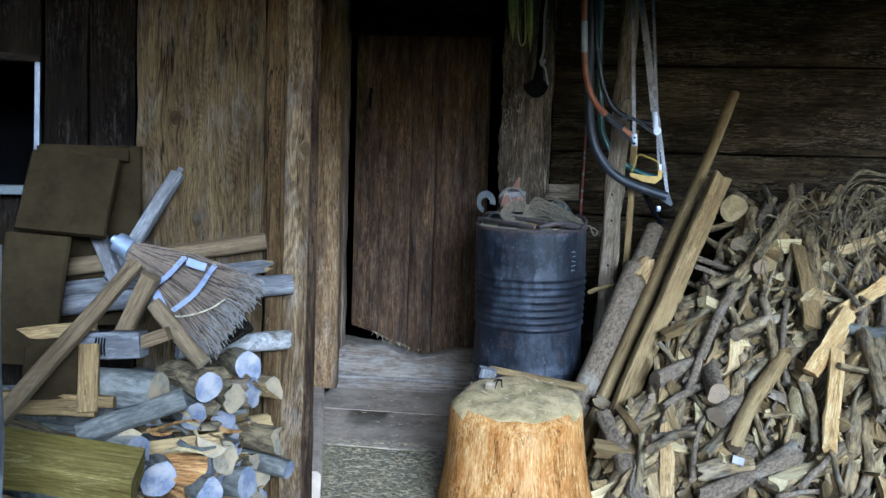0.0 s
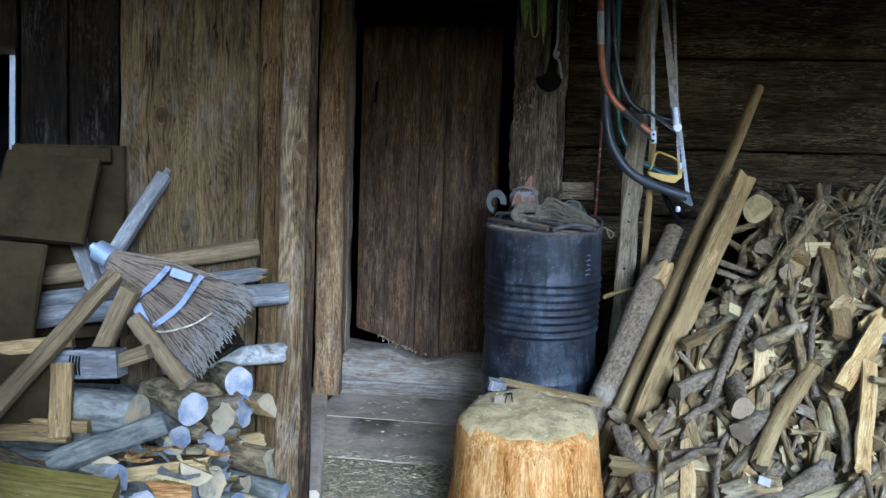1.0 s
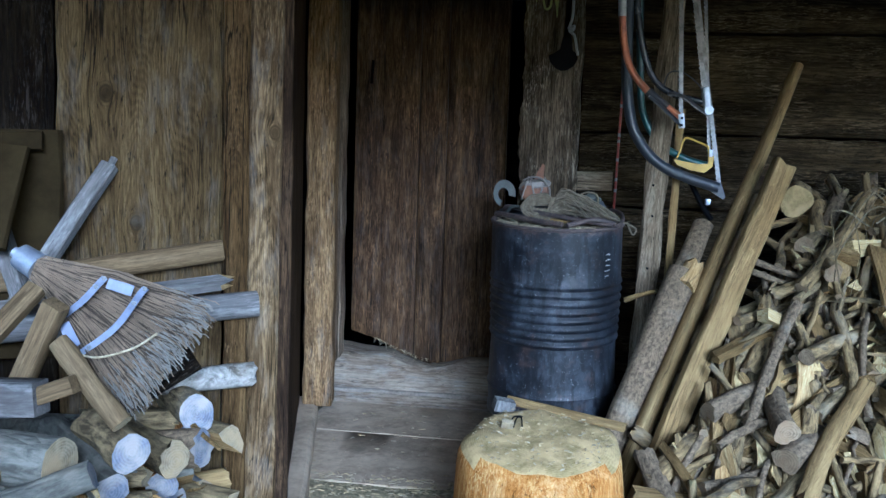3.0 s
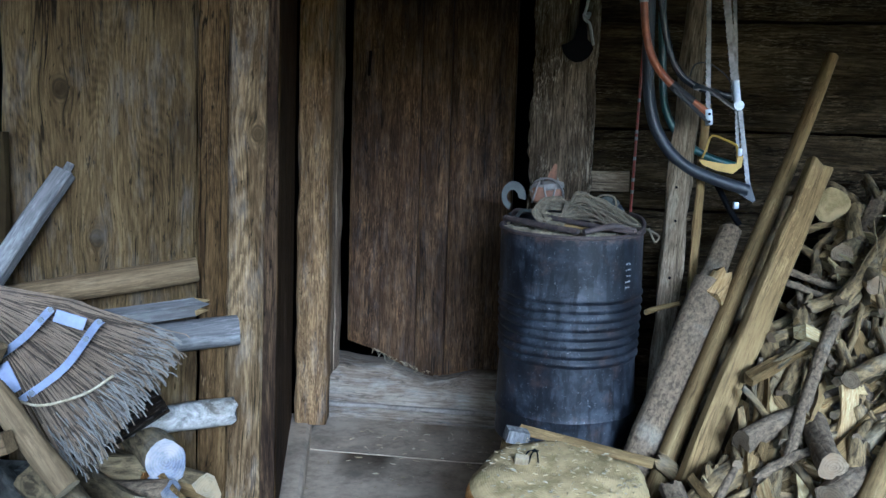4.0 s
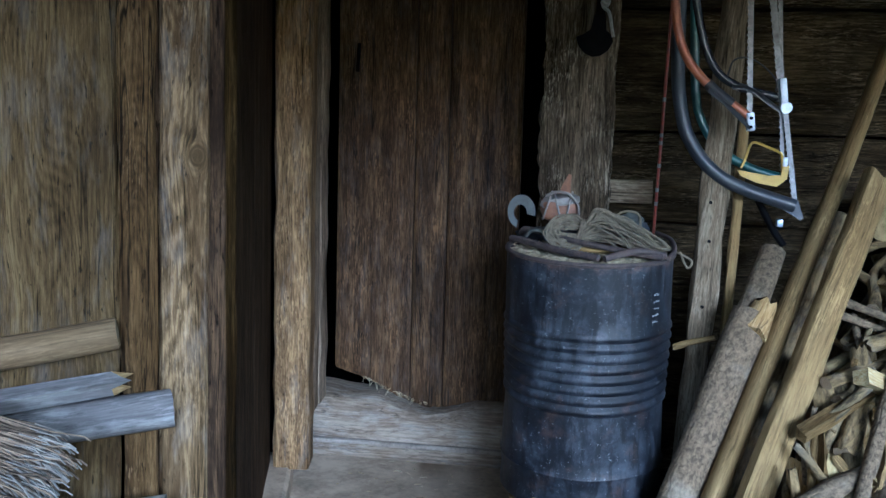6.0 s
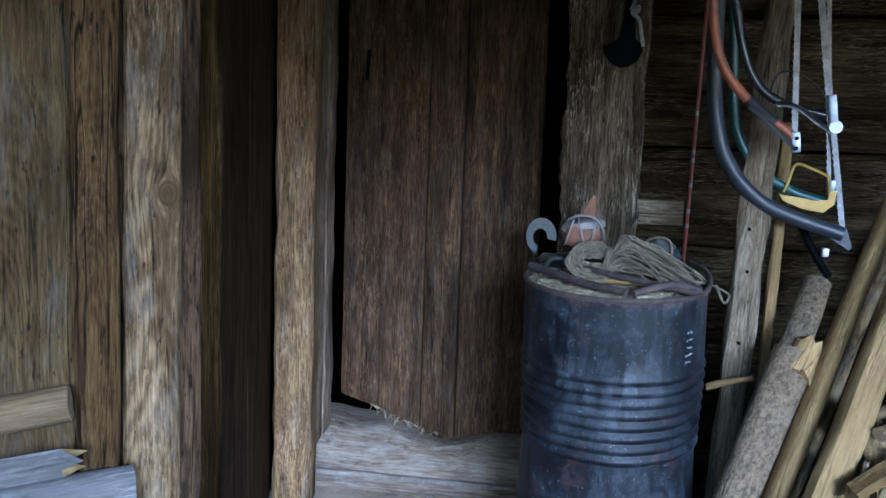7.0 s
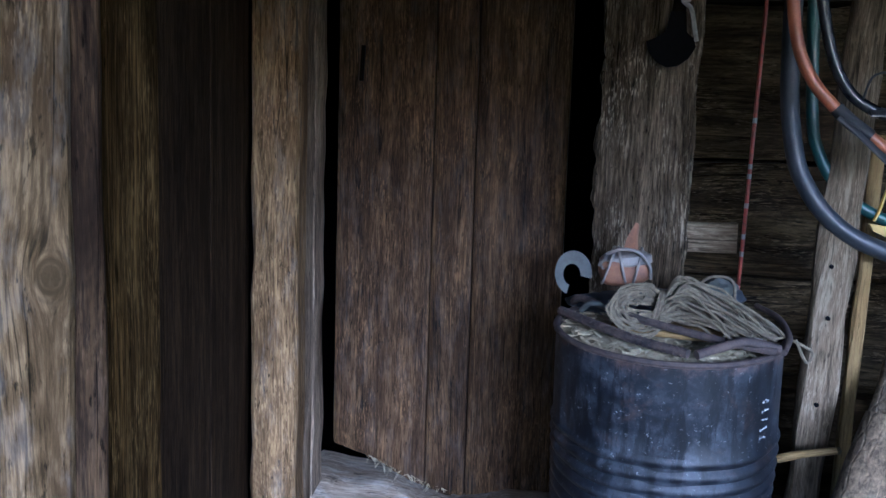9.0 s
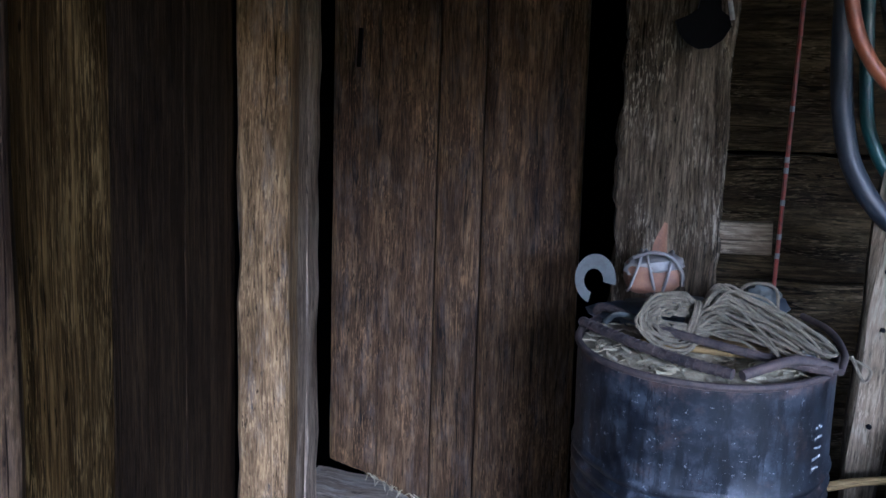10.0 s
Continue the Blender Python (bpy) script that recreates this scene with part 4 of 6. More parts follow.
for i in range(6):
    SORTS.append((log_data("wood_chip", "chip", rng.uniform(0.028, 0.048), rng.uniform(0.13, 0.26), [M["bark_b"], SPLITS[i % 4], SPLITS[(i + 1) % 4]], 220 + i, 0.02, 0.026, 0.75, 6), "flat splintered flake of split wood", "wood chip"))


def heap(x, y):
    """Height of the woodpile's slope."""
    z = 0.0 + (y - 3.68) * 0.80 + (x - 0.7) * 0.12
    left = 0.15 + max(0.0, (y - 4.0)) * 0.62
    z -= max(0.0, left + 0.12 - x) * 1.6
    return min(z, 1.20 + 0.04 * (x - 0.8)) + 0.05 * noise.noise(Vector((x * 3, y * 3, 0)))


bm = bmesh.new()
xs, ys = [0.05 + 0.08 * i for i in range(34)], [3.3 + 0.07 * i for i in range(33)]
g = [[bm.verts.new((x, y, max(FLOOR - 0.02, heap(x, y) - 0.13 + 0.03 * noise.noise(Vector((x * 14, y * 14, 1)))))) for x in xs] for y in ys]
for j in range(len(ys) - 1):
    for i in range(len(xs) - 1):
        bm.faces.new((g[j][i], g[j][i + 1], g[j + 1][i + 1], g[j + 1][i]))
tagged(part("wood_litter", bm, M["bark"]), "bark crumbs and broken twigs filling the woodpile", "wood litter", kind="stuff")


def lay(count, weights, lift, spot):
    """Scatters pieces over the slope, most of them lying down it."""
    out = []
    for k in range(count):
        for _ in range(60):
            x, y = rng.uniform(*spot[0]), rng.uniform(*spot[1])
            if heap(x, y) > 0.02 and x > 0.2 + max(0, y - 4.0) * 0.62:
                break
        data, label, cat = SORTS[rng.choices(range(len(SORTS)), weights)[0]]
        head = rng.gauss(68, 30) if rng.random() < 0.78 else rng.uniform(0, 180)
        climb = 38 * math.sin(radians(head)) + rng.gauss(0, 13)
        out.append((data, label, cat, (x, y, heap(x, y) + lift + rng.uniform(-0.02, 0.025)), head, climb, rng.uniform(0, 360), rng.uniform(0.8, 1.35)))
    return out


W = [5.0] * 9 + [1.9] * 6 + [2.8] * 9 + [4.2] * 6
for lift, count in ((-0.045, 120), (-0.008, 140), (0.022, 130)):
    for data, label, cat, c, h, cl, ro, sc in lay(count, W, lift, ((0.2, 1.55), (3.6, 5.25))):
        piece(data.name.split(".")[0], data, c, h, cl, ro, sc, label, cat, "woodpile by the log wall")
for data, label, cat, c, h, cl, ro, sc in lay(80, [1] * 9 + [0] * 15 + [0.7] * 6, 0.04, ((0.2, 1.55), (3.6, 5.25))):
    piece(data.name.split(".")[0], data, c, h, cl, ro, sc * 0.9, label, cat, "woodpile by the log wall")
bm = bmesh.new()
for data, label, cat, c, h, cl, ro, sc in lay(420, W, -0.08, ((0.2, 2.6), (3.6, 5.4))) + lay(260, W, 0.0, ((1.5, 2.6), (3.5, 5.4))):
    dv = Vector((math.cos(radians(h)) * math.cos(radians(cl)), math.sin(radians(h)) * math.cos(radians(cl)), math.sin(radians(cl))))
    tube(bm, [Vector(c) - dv * 0.15 * sc, Vector(c) + Vector((0, 0, 0.01)), Vector(c) + dv * 0.15 * sc], rng.uniform(0.01, 0.024), 6, mi=rng.choice((0, 0, 1, 2)))
tagged(part("firewood", bm, [M["bark"], M["oldsplit"], M["bark_b"]]), "buried sticks and billets deeper in the woodpile", "firewood", kind="stuff")

bm = bmesh.new()
for k in range(900):
    for _ in range(30):
        x, y = rng.uniform(0.2, 2.3), rng.uniform(3.6, 5.35)
        if heap(x, y) > 0.0 and x > 0.2 + max(0, y - 4.0) * 0.62:
            break
    p = Vector((x, y, heap(x, y) + rng.uniform(-0.06, 0.03)))
    h, l = rng.uniform(0, 6.283), rng.uniform(0.02, 0.06)
    v = Vector((math.cos(h), math.sin(h) * 0.8, math.sin(h) * 0.6 + rng.uniform(-0.3, 0.3))) * l
    bend_ = Vector((rng.uniform(-1, 1), rng.uniform(-1, 1), rng.uniform(0, 1))) * l * 0.25
    tube(bm, [p - v, p - v * 0.3 + bend_, p + v * 0.4 + bend_, p + v], rng.uniform(0.007, 0.02), 5, mi=rng.choice((0, 0, 1, 2)), taper=0.5, flat=0.25)
tagged(part("bark_flakes", bm, [M["flake"], M["oldsplit"], M["tan"]]), "curled bark flakes and splinters over the woodpile", "bark flakes", kind="stuff")

# pieces that stand out on the pile
d = log_data("log", "round", 0.074, 0.30, [M["bark"], M["blocktop"], M["split"]], 300, 0.0, 0.0, 1.0, 4)
piece("log", d, (0.90, 5.24, 1.255), -102, -4, 0, 1, "thick sawn log end on top of the pile", "log", "woodpile by the log wall")

WP = "woodpile by the log wall"
SLABS = (
    ("slab", "fresh", 0.042, (1.292, 4.40, 0.79), (1.054, 4.12, 0.545), "fresh orange split slab lying high on the pile"),
    ("slab", "fresh", 0.036, (1.201, 4.25, 0.63), (1.065, 3.82, 0.285), "long fresh orange split slab on the pile"),
    ("slab", "fresh", 0.036, (1.50, 4.56, 0.92), (1.208, 4.39, 0.75), "fresh orange split slab lying high on the pile"),
    ("slab", "pale", 0.026, (1.60, 4.86, 1.15), (1.329, 4.78, 1.05), "pale newly split lath on the pile"),
    ("slab", "old", 0.05, (1.15, 4.80, 1.06), (1.128, 4.384, 0.70), "grey weathered split slab on the pile"),
    ("slab", "old", 0.05, (0.93, 4.33, 0.56), (0.70, 4.10, 0.44), "broad grey slab half buried in the pile"),
    ("slab", "pale", 0.034, (0.777, 4.34, 0.63), (0.715, 4.16, 0.46), "pale bark-edged splinter on the pile"),
    ("slab", "old", 0.04, (1.34, 4.30, 0.55), (1.30, 3.96, 0.30), "tan split slab on the pile"),
)
BRANCHES = (
    ("branch", "grey", 0.024, (0.79, 4.60, 0.84), (0.54, 4.13, 0.42), "pale broken branch lying down the pile"),
    ("branch", "bark", 0.034, (1.16, 5.03, 1.27), (0.81, 4.64, 0.89), "thick branch with a pale torn end"),
    ("branch", "bark", 0.026, (0.70, 4.68, 0.86), (0.90, 4.72, 0.97), "curved bark branch near the planks"),
    ("branch", "bark", 0.046, (0.775, 3.80, 0.20), (0.55, 3.80, 0.15), "short thick log at the pile's foot"),
    ("branch", "grey", 0.045, (0.95, 3.83, 0.27), (0.55, 3.70, 0.08), "long grey barked log at the pile's foot"),
    ("branch", "grey", 0.017, (0.43, 4.08, 0.36), (0.67, 4.16, 0.46), "thin mottled stick across the pile"),
    ("branch", "white", 0.026, (1.26, 4.36, 0.72), (1.50, 4.34, 0.72), "white-spotted branch across the pile"),
    ("branch", "bark", 0.030, (1.33, 4.34, 0.70), (1.315, 3.95, 0.40), "grey branch hanging down the pile"),
)
STUBS = (
    ("branch", "bark", 0.022, (0.932, 4.55, 0.81), (0.926, 4.20, 0.53), "dark straight branch on the pile"),
    ("branch", "tan", 0.034, (0.98, 4.26, 0.59), (0.70, 3.88, 0.26), "stout tan branch lying down the pile"),
    ("branch", "bark", 0.030, (0.97, 5.10, 1.24), (0.952, 4.96, 1.11), "short upright grey stub on the pile"),
    ("branch", "bark", 0.030, (1.39, 4.82, 1.08), (1.63, 5.06, 1.30), "grey bark branch near the vines"),
    ("branch", "bark", 0.020, (0.47, 4.62, 0.52), (0.38, 4.15, 0.38), "thin grey stick by the planks"),
    ("branch", "tan", 0.020, (0.536, 4.52, 0.62), (0.455, 4.17, 0.42), "thin tan stick by the planks"),
    ("branch", "bark", 0.034, (0.33, 4.26, 0.33), (0.13, 3.99, 0.02), "dark log leaning at the pile's foot"),
    ("branch", "bark", 0.024, (1.034, 4.12, 0.49), (1.028, 3.86, 0.28), "dark branch at the pile's foot"),
    ("branch", "bark", 0.040, (1.22, 4.95, 1.16), (1.20, 4.60, 0.86), "heavy bark slab log beside the vines"),
    ("branch", "bark", 0.034, (1.30, 4.98, 1.20), (1.34, 4.66, 0.93), "shaggy bark branch beside the vines"),
)
KIND = {"fresh": [M["bark_b"], M["orangewood"], M["orangewood"]], "pale": [M["bark_b"], M["enddull"], M["split"]], "old": [M["bark"], M["oldsplit"], M["oldsplit"]],
        "grey": [M["bark_log"], M["enddull"], M["split"]], "bark": [M["bark"], M["enddull"], M["split"]], "white": [M["bark_c"], M["endg"], M["split"]], "tan": [M["tan"], M["enddull"], M["split"]]}
for i, (form, look_, r, a, b, label) in enumerate(SLABS + BRANCHES + STUBS):
    length = (Vector(a) - Vector(b)).length
    d = log_data("slab" if form == "slab" else "branch", "chip" if form == "slab" else "round", r, length, KIND[look_], 500 + i, 0.012 if form == "slab" else 0.018, 0.014, 0.9, 8)
    spans("slab" if form == "slab" else "branch", d, length, a, b, 0 if form == "slab" else i * 40, label, "firewood", WP)
# pale plate that stands in for the torn end of a log
tagged(part("tag", box_bm((0.05, 0.004, 0.032), 0.001), M["whitecloth"], m=pose(0.70, 3.752, 0.235, -20, 18, 10)), "small pale plate standing in for a torn log end", "tag")

# ---- stack of logs by the side wall ----
SG = "log stack by the side wall"
rng = random.Random(5)


def stacked(end, heading, climb, r, length, kind="round", mats=None, label="short grey log with a pale sawn end", seed=0, torn=0.0, roll=0):
    """A log of the stack, given by the middle of the end that shows."""
    d = log_data("stacked_log", kind, r, length, mats or [M["bark_c"], M["endg"], M["oldsplit"]], seed, 0.004, torn, 1.0, 5)
    v = Vector((math.cos(radians(heading)) * math.cos(radians(climb)), math.sin(radians(heading)) * math.cos(radians(climb)), math.sin(radians(climb))))
    return piece("stacked_log", d, Vector(end) - v * length / 2, heading, climb, roll, 1, label, "log", SG)


G3, T3, B3, R3 = [M["bark_c"], M["endg"], M["oldsplit"]], [M["bark_b"], M["end"], M["split"]], [M["tan"], M["end"], M["split"]], [M["rot"], M["endg"], M["rot"]]
stacked((-1.125, 3.175, 1.10), 27, 8, 0.031, 0.72, mats=[M["oldtan"], M["end"], M["split"]], seed=401, label="barkless tan pole lying on the stack")
stacked((-1.10, 3.13, 1.015), 30, 6, 0.028, 0.82, "wedge", [M["grey"], M["split"], M["grey"]], seed=402, torn=0.03, label="grey splintered billet on the stack", roll=90)
stacked((-1.042, 3.235, 0.938), 32, 4, 0.037, 0.86, mats=[M["grey"], M["endg"], M["grey"]], seed=403)
stacked((-1.036, 3.19, 0.737), 34, 2, 0.034, 0.4, mats=[M["lichen"], M["endg"], M["oldsplit"]], label="short log spotted white with lichen", seed=404, torn=0.006)
stacked((-1.10, 2.95, 0.680), -50, 4, 0.050, 0.3, mats=T3[:1] + [M["endg"], M["split"]], seed=405)
stacked((-1.086, 2.57, 0.695), -42, 3, 0.044, 0.3, mats=T3[:1] + [M["endg"], M["split"]], seed=406)
stacked((-1.035, 3.02, 0.60), -20, 0, 0.052, 0.3, "half", T3, seed=407, torn=0.01, roll=60)
stacked((-1.20, 2.47, 0.69), -4, -2, 0.064, 0.34, mats=[M["bark_c"], M["end"], M["oldsplit"]], seed=408)
stacked((-1.105, 2.44, 0.688), 25, 18, 0.034, 0.30, mats=G3, seed=409)
stacked((-1.218, 2.38, 0.53), -12, 0, 0.055, 0.34, mats=G3, seed=410)
stacked((-1.08, 2.68, 0.446), -28, 0, 0.048, 0.32, mats=[M["bark_c"], M["end"], M["split"]], seed=411)
stacked((-1.036, 2.47, 0.40), -45, 5, 0.042, 0.3, mats=G3, seed=412)
stacked((-1.022, 2.74, 0.345), -15, 2, 0.052, 0.32, mats=G3, seed=413)
stacked((-0.995, 2.95, 0.425), -20, 0, 0.05, 0.3, "half", T3, seed=414, torn=0.012, roll=200)
stacked((-0.965, 3.0, 0.31), -10, -8, 0.036, 0.3, mats=G3, seed=415)
k = 416
for row in range(8):
    for col in range(8):
        y, z = 2.32 + col * 0.105 + 0.05 * (row % 2), 0.02 + row * 0.083
        if z > 0.62 and (y < 2.4 or y > 3.0):
            continue
        k += 1
        far = 0.12 * (col < 2) * (row > 4)
        kind = rng.choice(("round", "half", "wedge"))
        mats = rng.choice((G3, T3, B3, R3, [M["bark_log"], M["endg"], M["oldsplit"]], [M["bark_b"], M["end"], M["oldsplit"]]))
        stacked((-1.10 - far + rng.uniform(-0.05, 0.05), y + rng.uniform(-0.02, 0.02), z), rng.uniform(-60, 30), rng.uniform(-8, 9), rng.uniform(0.032, 0.056), rng.uniform(0.28, 0.4), kind, mats, seed=k, torn=0.014 if kind != "round" else 0.005, roll=rng.uniform(0, 360), label="split billet with pale torn faces" if kind != "round" else "short grey log with a pale sawn end")
bm = bmesh.new()
for i in range(70):
    c = Vector((rng.uniform(-2.0, -1.45), rng.uniform(2.2, 3.0), rng.uniform(0.0, 0.62)))
    h = radians(rng.uniform(-30, 30))
    v = Vector((math.cos(h), math.sin(h), 0)) * 0.18
    tube(bm, [c - v, c, c + v], rng.uniform(0.035, 0.055), 9, mi=rng.choice((0, 1)))
tagged(part("firewood", bm, [M["bark_c"], M["oldsplit"]]), "logs deeper inside the stack", "firewood", kind="stuff")
bm = bmesh.new()
for i in range(130):
    c = Vector((rng.uniform(-1.32, -1.05), rng.uniform(2.35, 2.95), rng.uniform(0.05, 0.64)))
    h = radians(rng.uniform(-70, 60))
    v = Vector((math.cos(h), math.sin(h), rng.uniform(-0.5, 0.4))) * rng.uniform(0.02, 0.075)
    k = Vector((rng.uniform(-1, 1), rng.uniform(-1, 1), rng.uniform(-1, 1))) * 0.012
    tube(bm, [c - v, c - v * 0.3 + k, c + v * 0.4 + k, c + v], rng.uniform(0.006, 0.014), 5, mi=rng.choice((0, 1, 2, 2, 3)), taper=0.4, flat=0.35)
tagged(part("splinters", bm, [M["rot"], M["palesplit"], M["oldsplit"], M["bark_c"]]), "torn splinters and rotten bark between the stacked logs", "splinters", kind="stuff")
plank("beam", M["olive"], (-1.75, 2.07, 0.625), (-1.135, 2.215, 0.525), 0.13, 0.10, seed=90, edge=0.006, face=(0.1, -0.5, 1), label="yellow-green mossy squared beam on the stack")

# ---- saws hanging before the log wall ----


def tubing(name, pts, r, mt, parent, label="", n=10, steps=8, **kw):
    bm = bmesh.new()
    tube(bm, bez(pts, steps), r, n, **kw)
    return part(name, bm, mt, parent, label)


def blade(name, a, b, width, parent, side=1, teeth=True):
    """Thin saw blade between two places, toothed along one edge."""
    a, b = Vector(a), Vector(b)
    length = (b - a).length
    bm = bmesh.new()
    n = int(length / 0.011)
    t = 0.0012
    out = []
    for k in range(n + 1):
        z = length * k / n
        e = width / 2 + (0.0045 if k % 2 and teeth else 0)
        out.append([(-width / 2 * side, -t, z), (e * side, -t, z), (e * side, t, z), (-width / 2 * side, t, z)])
    rings(bm, out, (0, 0))
    return part(name, bm, M["steel"], parent, "dulled toothed steel blade", along(a, b, 0, (0.1, -1, 0)))


def xz(y, *pts):
    return [(x, y, z) for x, z in pts]


SAWS = "saws hung beside the post"
s = thing("bow_saw", (0.1, 4.78, 1.6), "orange bow saw with taped handle hanging blade down", "saw", SAWS)
tubing("frame", xz(4.78, (0.010, TOP), (0.014, 2.30), (0.026, 2.01), (0.048, 1.87), (0.085, 1.785), (0.135, 1.725), (0.185, 1.680), (0.24, 1.64), (0.290, 1.603)), 0.0160, M["orange"], s)
tubing("tape", xz(4.78, (0.0175, 2.19), (0.020, 2.12), (0.0245, 2.03)), 0.0175, M["tape"], s, "worn white tape")
tubing("sleeve", xz(4.779, (0.15, 1.712), (0.185, 1.680), (0.235, 1.643)), 0.0185, M["rubber"], s, "black rubber sleeve")
tubing("lever", xz(4.765, (0.155, 1.69), (0.20, 1.655), (0.26, 1.60), (0.30, 1.565)), 0.012, M["rubber"], s, "black tension lever", flat=0.4)
cl = part("clip", box_bm((0.026, 0.03, 0.062), 0.004), M["zinc"], s, "bright steel clip", pose(0.298, 4.775, 1.585, 0, -6, 0))
for dz in (-0.018, 0.012):
    bm = bmesh.new()
    tube(bm, [(0.298, 4.762, 1.585 + dz), (0.298, 4.752, 1.585 + dz)], 0.006, 8)
    part("rivet", bm, M["iron"], cl)
blade("blade", (0.250, 4.80, TOP), (0.298, 4.79, 1.60), 0.016, s)

s = thing("bow_saw", (0.2, 4.80, 1.7), "black bow saw with a steel tension lever", "saw", SAWS)
tubing("frame", xz(4.81, (0.066, TOP), (0.072, 2.30), (0.088, 2.08), (0.110, 1.95), (0.142, 1.83), (0.186, 1.752), (0.24, 1.712), (0.30, 1.690), (0.36, 1.676), (0.402, 1.668)), 0.0150, M["black"], s)
tubing("lever", xz(4.785, (0.235, 1.700), (0.27, 1.700), (0.31, 1.685), (0.36, 1.648), (0.405, 1.620)), 0.012, M["steel"], s, "grey steel tension lever", flat=0.35)
part("clip", box_bm((0.024, 0.022, 0.085), 0.004), M["zinc"], s, "bright steel clip", pose(0.400, 4.785, 1.69, 0, -8, 0))
bm = bmesh.new()
tube(bm, [(0.412, 4.775, 1.635), (0.412, 4.80, 1.635)], 0.02, 10)
part("pivot", bm, M["zinc"], s)
blade("blade", (0.262, 4.80, TOP), (0.402, 4.79, 1.64), 0.018, s)
tubing("cord", xz(4.80, (0.215, 1.73), (0.235, 1.79), (0.28, 1.80), (0.33, 1.775), (0.375, 1.73), (0.38, 1.69)), 0.003, M["rubber"], s, n=6)

s = thing("bow_saw", (0.2, 4.91, 1.4), "large slate-grey bow saw hanging lowest", "saw", SAWS)
tubing("frame", xz(4.91, (0.05, TOP), (0.052, 2.2), (0.057, 1.9), (0.066, 1.72), (0.092, 1.58), (0.126, 1.505), (0.172, 1.443), (0.235, 1.390), (0.30, 1.358), (0.38, 1.330), (0.49, 1.298)), 0.0245, M["slate"], s)
bm = bmesh.new()
pr = [(0.455, 1.330), (0.500, 1.318), (0.522, 1.258), (0.512, 1.248), (0.44, 1.292)]
rings(bm, [[(x, 4.905, z) for x, z in pr], [(x, 4.925, z) for x, z in pr]], (0, 0))
part("end_plate", bm, M["slate"], s)
blade("blade", (0.285, 4.93, TOP), (0.497, 4.93, 1.30), 0.016, s)
s = thing("bow_saw", (0.2, 4.93, 1.45), "dark green bow saw with a yellow hand guard", "saw", SAWS)
tubing("frame", xz(4.935, (0.10, TOP), (0.106, 2.1), (0.118, 1.85), (0.132, 1.675), (0.152, 1.60), (0.186, 1.537), (0.235, 1.482), (0.305, 1.440), (0.37, 1.414), (0.442, 1.396)), 0.0160, M["green"], s)
tubing("hand_guard", xz(4.915, (0.300, 1.425), (0.312, 1.455), (0.327, 1.508), (0.345, 1.517), (0.38, 1.505), (0.425, 1.486), (0.437, 1.47), (0.443, 1.40)), 0.0045, M["yellow"], s, "bent yellow wire guard", n=7)
bm = bmesh.new()
pr = [(0.288, 1.418), (0.335, 1.412), (0.40, 1.402), (0.436, 1.405), (0.446, 1.44), (0.462, 1.437), (0.458, 1.392), (0.425, 1.364), (0.36, 1.374), (0.300, 1.398)]
rings(bm, [[(x, 4.908, z) for x, z in pr], [(x, 4.922, z) for x, z in pr]], (0, 0))
part("guard_plate", bm, M["yellow"], s)
blade("blade", (0.36, 4.95, TOP), (0.447, 4.94, 1.42), 0.012, s)
part("clip", box_bm((0.016, 0.02, 0.032), 0.003), M["zinc"], s, "bright steel clip", pose(0.448, 4.915, 1.452))
s = thing("iron_hook", (0.43, 4.98, 1.2), "dark iron hook with a bright square nut", "hook")
tubing("shank", [(0.36, 4.98, 1.345), (0.40, 4.98, 1.27), (0.44, 4.975, 1.20), (0.475, 4.97, 1.15)], 0.013, M["iron"], s)
part("nut", box_bm((0.022, 0.03, 0.028), 0.004), M["zinc"], s, "bright steel nut", pose(0.452, 4.955, 1.232))

# ---- axe, straps, cord and rod on the hewn post ----
axe = thing("axe", (-0.22, 5.14, 1.9), "dark iron axe hanging on the hewn post", "axe")
bm = bmesh.new()
pr = [(-0.305, 1.90), (-0.295, 1.868), (-0.272, 1.842), (-0.243, 1.828), (-0.212, 1.832), (-0.182, 1.853), (-0.165, 1.885), (-0.172, 1.91), (-0.192, 1.925), (-0.198, 1.985), (-0.24, 1.985), (-0.25, 1.93), (-0.28, 1.91)]
rings(bm, [[(x, 5.115 + (0.014 if z < 1.88 else 0), z) for x, z in pr], [(x, 5.15 - (0.014 if z < 1.88 else 0), z) for x, z in pr]], (0, 0))
part("head", bm, M["iron"], axe)
plank("handle", M["dark"], (-0.218, 5.133, 1.97), (-0.20, 5.133, TOP), 0.034, 0.024, axe, seed=3)
cord = tubing("cord", [(-0.17, 5.13, TOP), (-0.198, 5.12, 2.30), (-0.196, 5.10, 2.10), (-0.21, 5.10, 2.02), (-0.185, 5.10, 1.99), (-0.172, 5.095, 1.93), (-0.165, 5.10, 1.90)], 0.0065, M["palerope"], None, n=7)
tagged(cord, "frayed pale cord dangling over the axe", "cord")
knot = tubing("knot", [(-0.215, 5.095, 2.03), (-0.195, 5.088, 2.015), (-0.190, 5.10, 2.035), (-0.21, 5.105, 2.02)], 0.008, M["palerope"], cord, n=6)
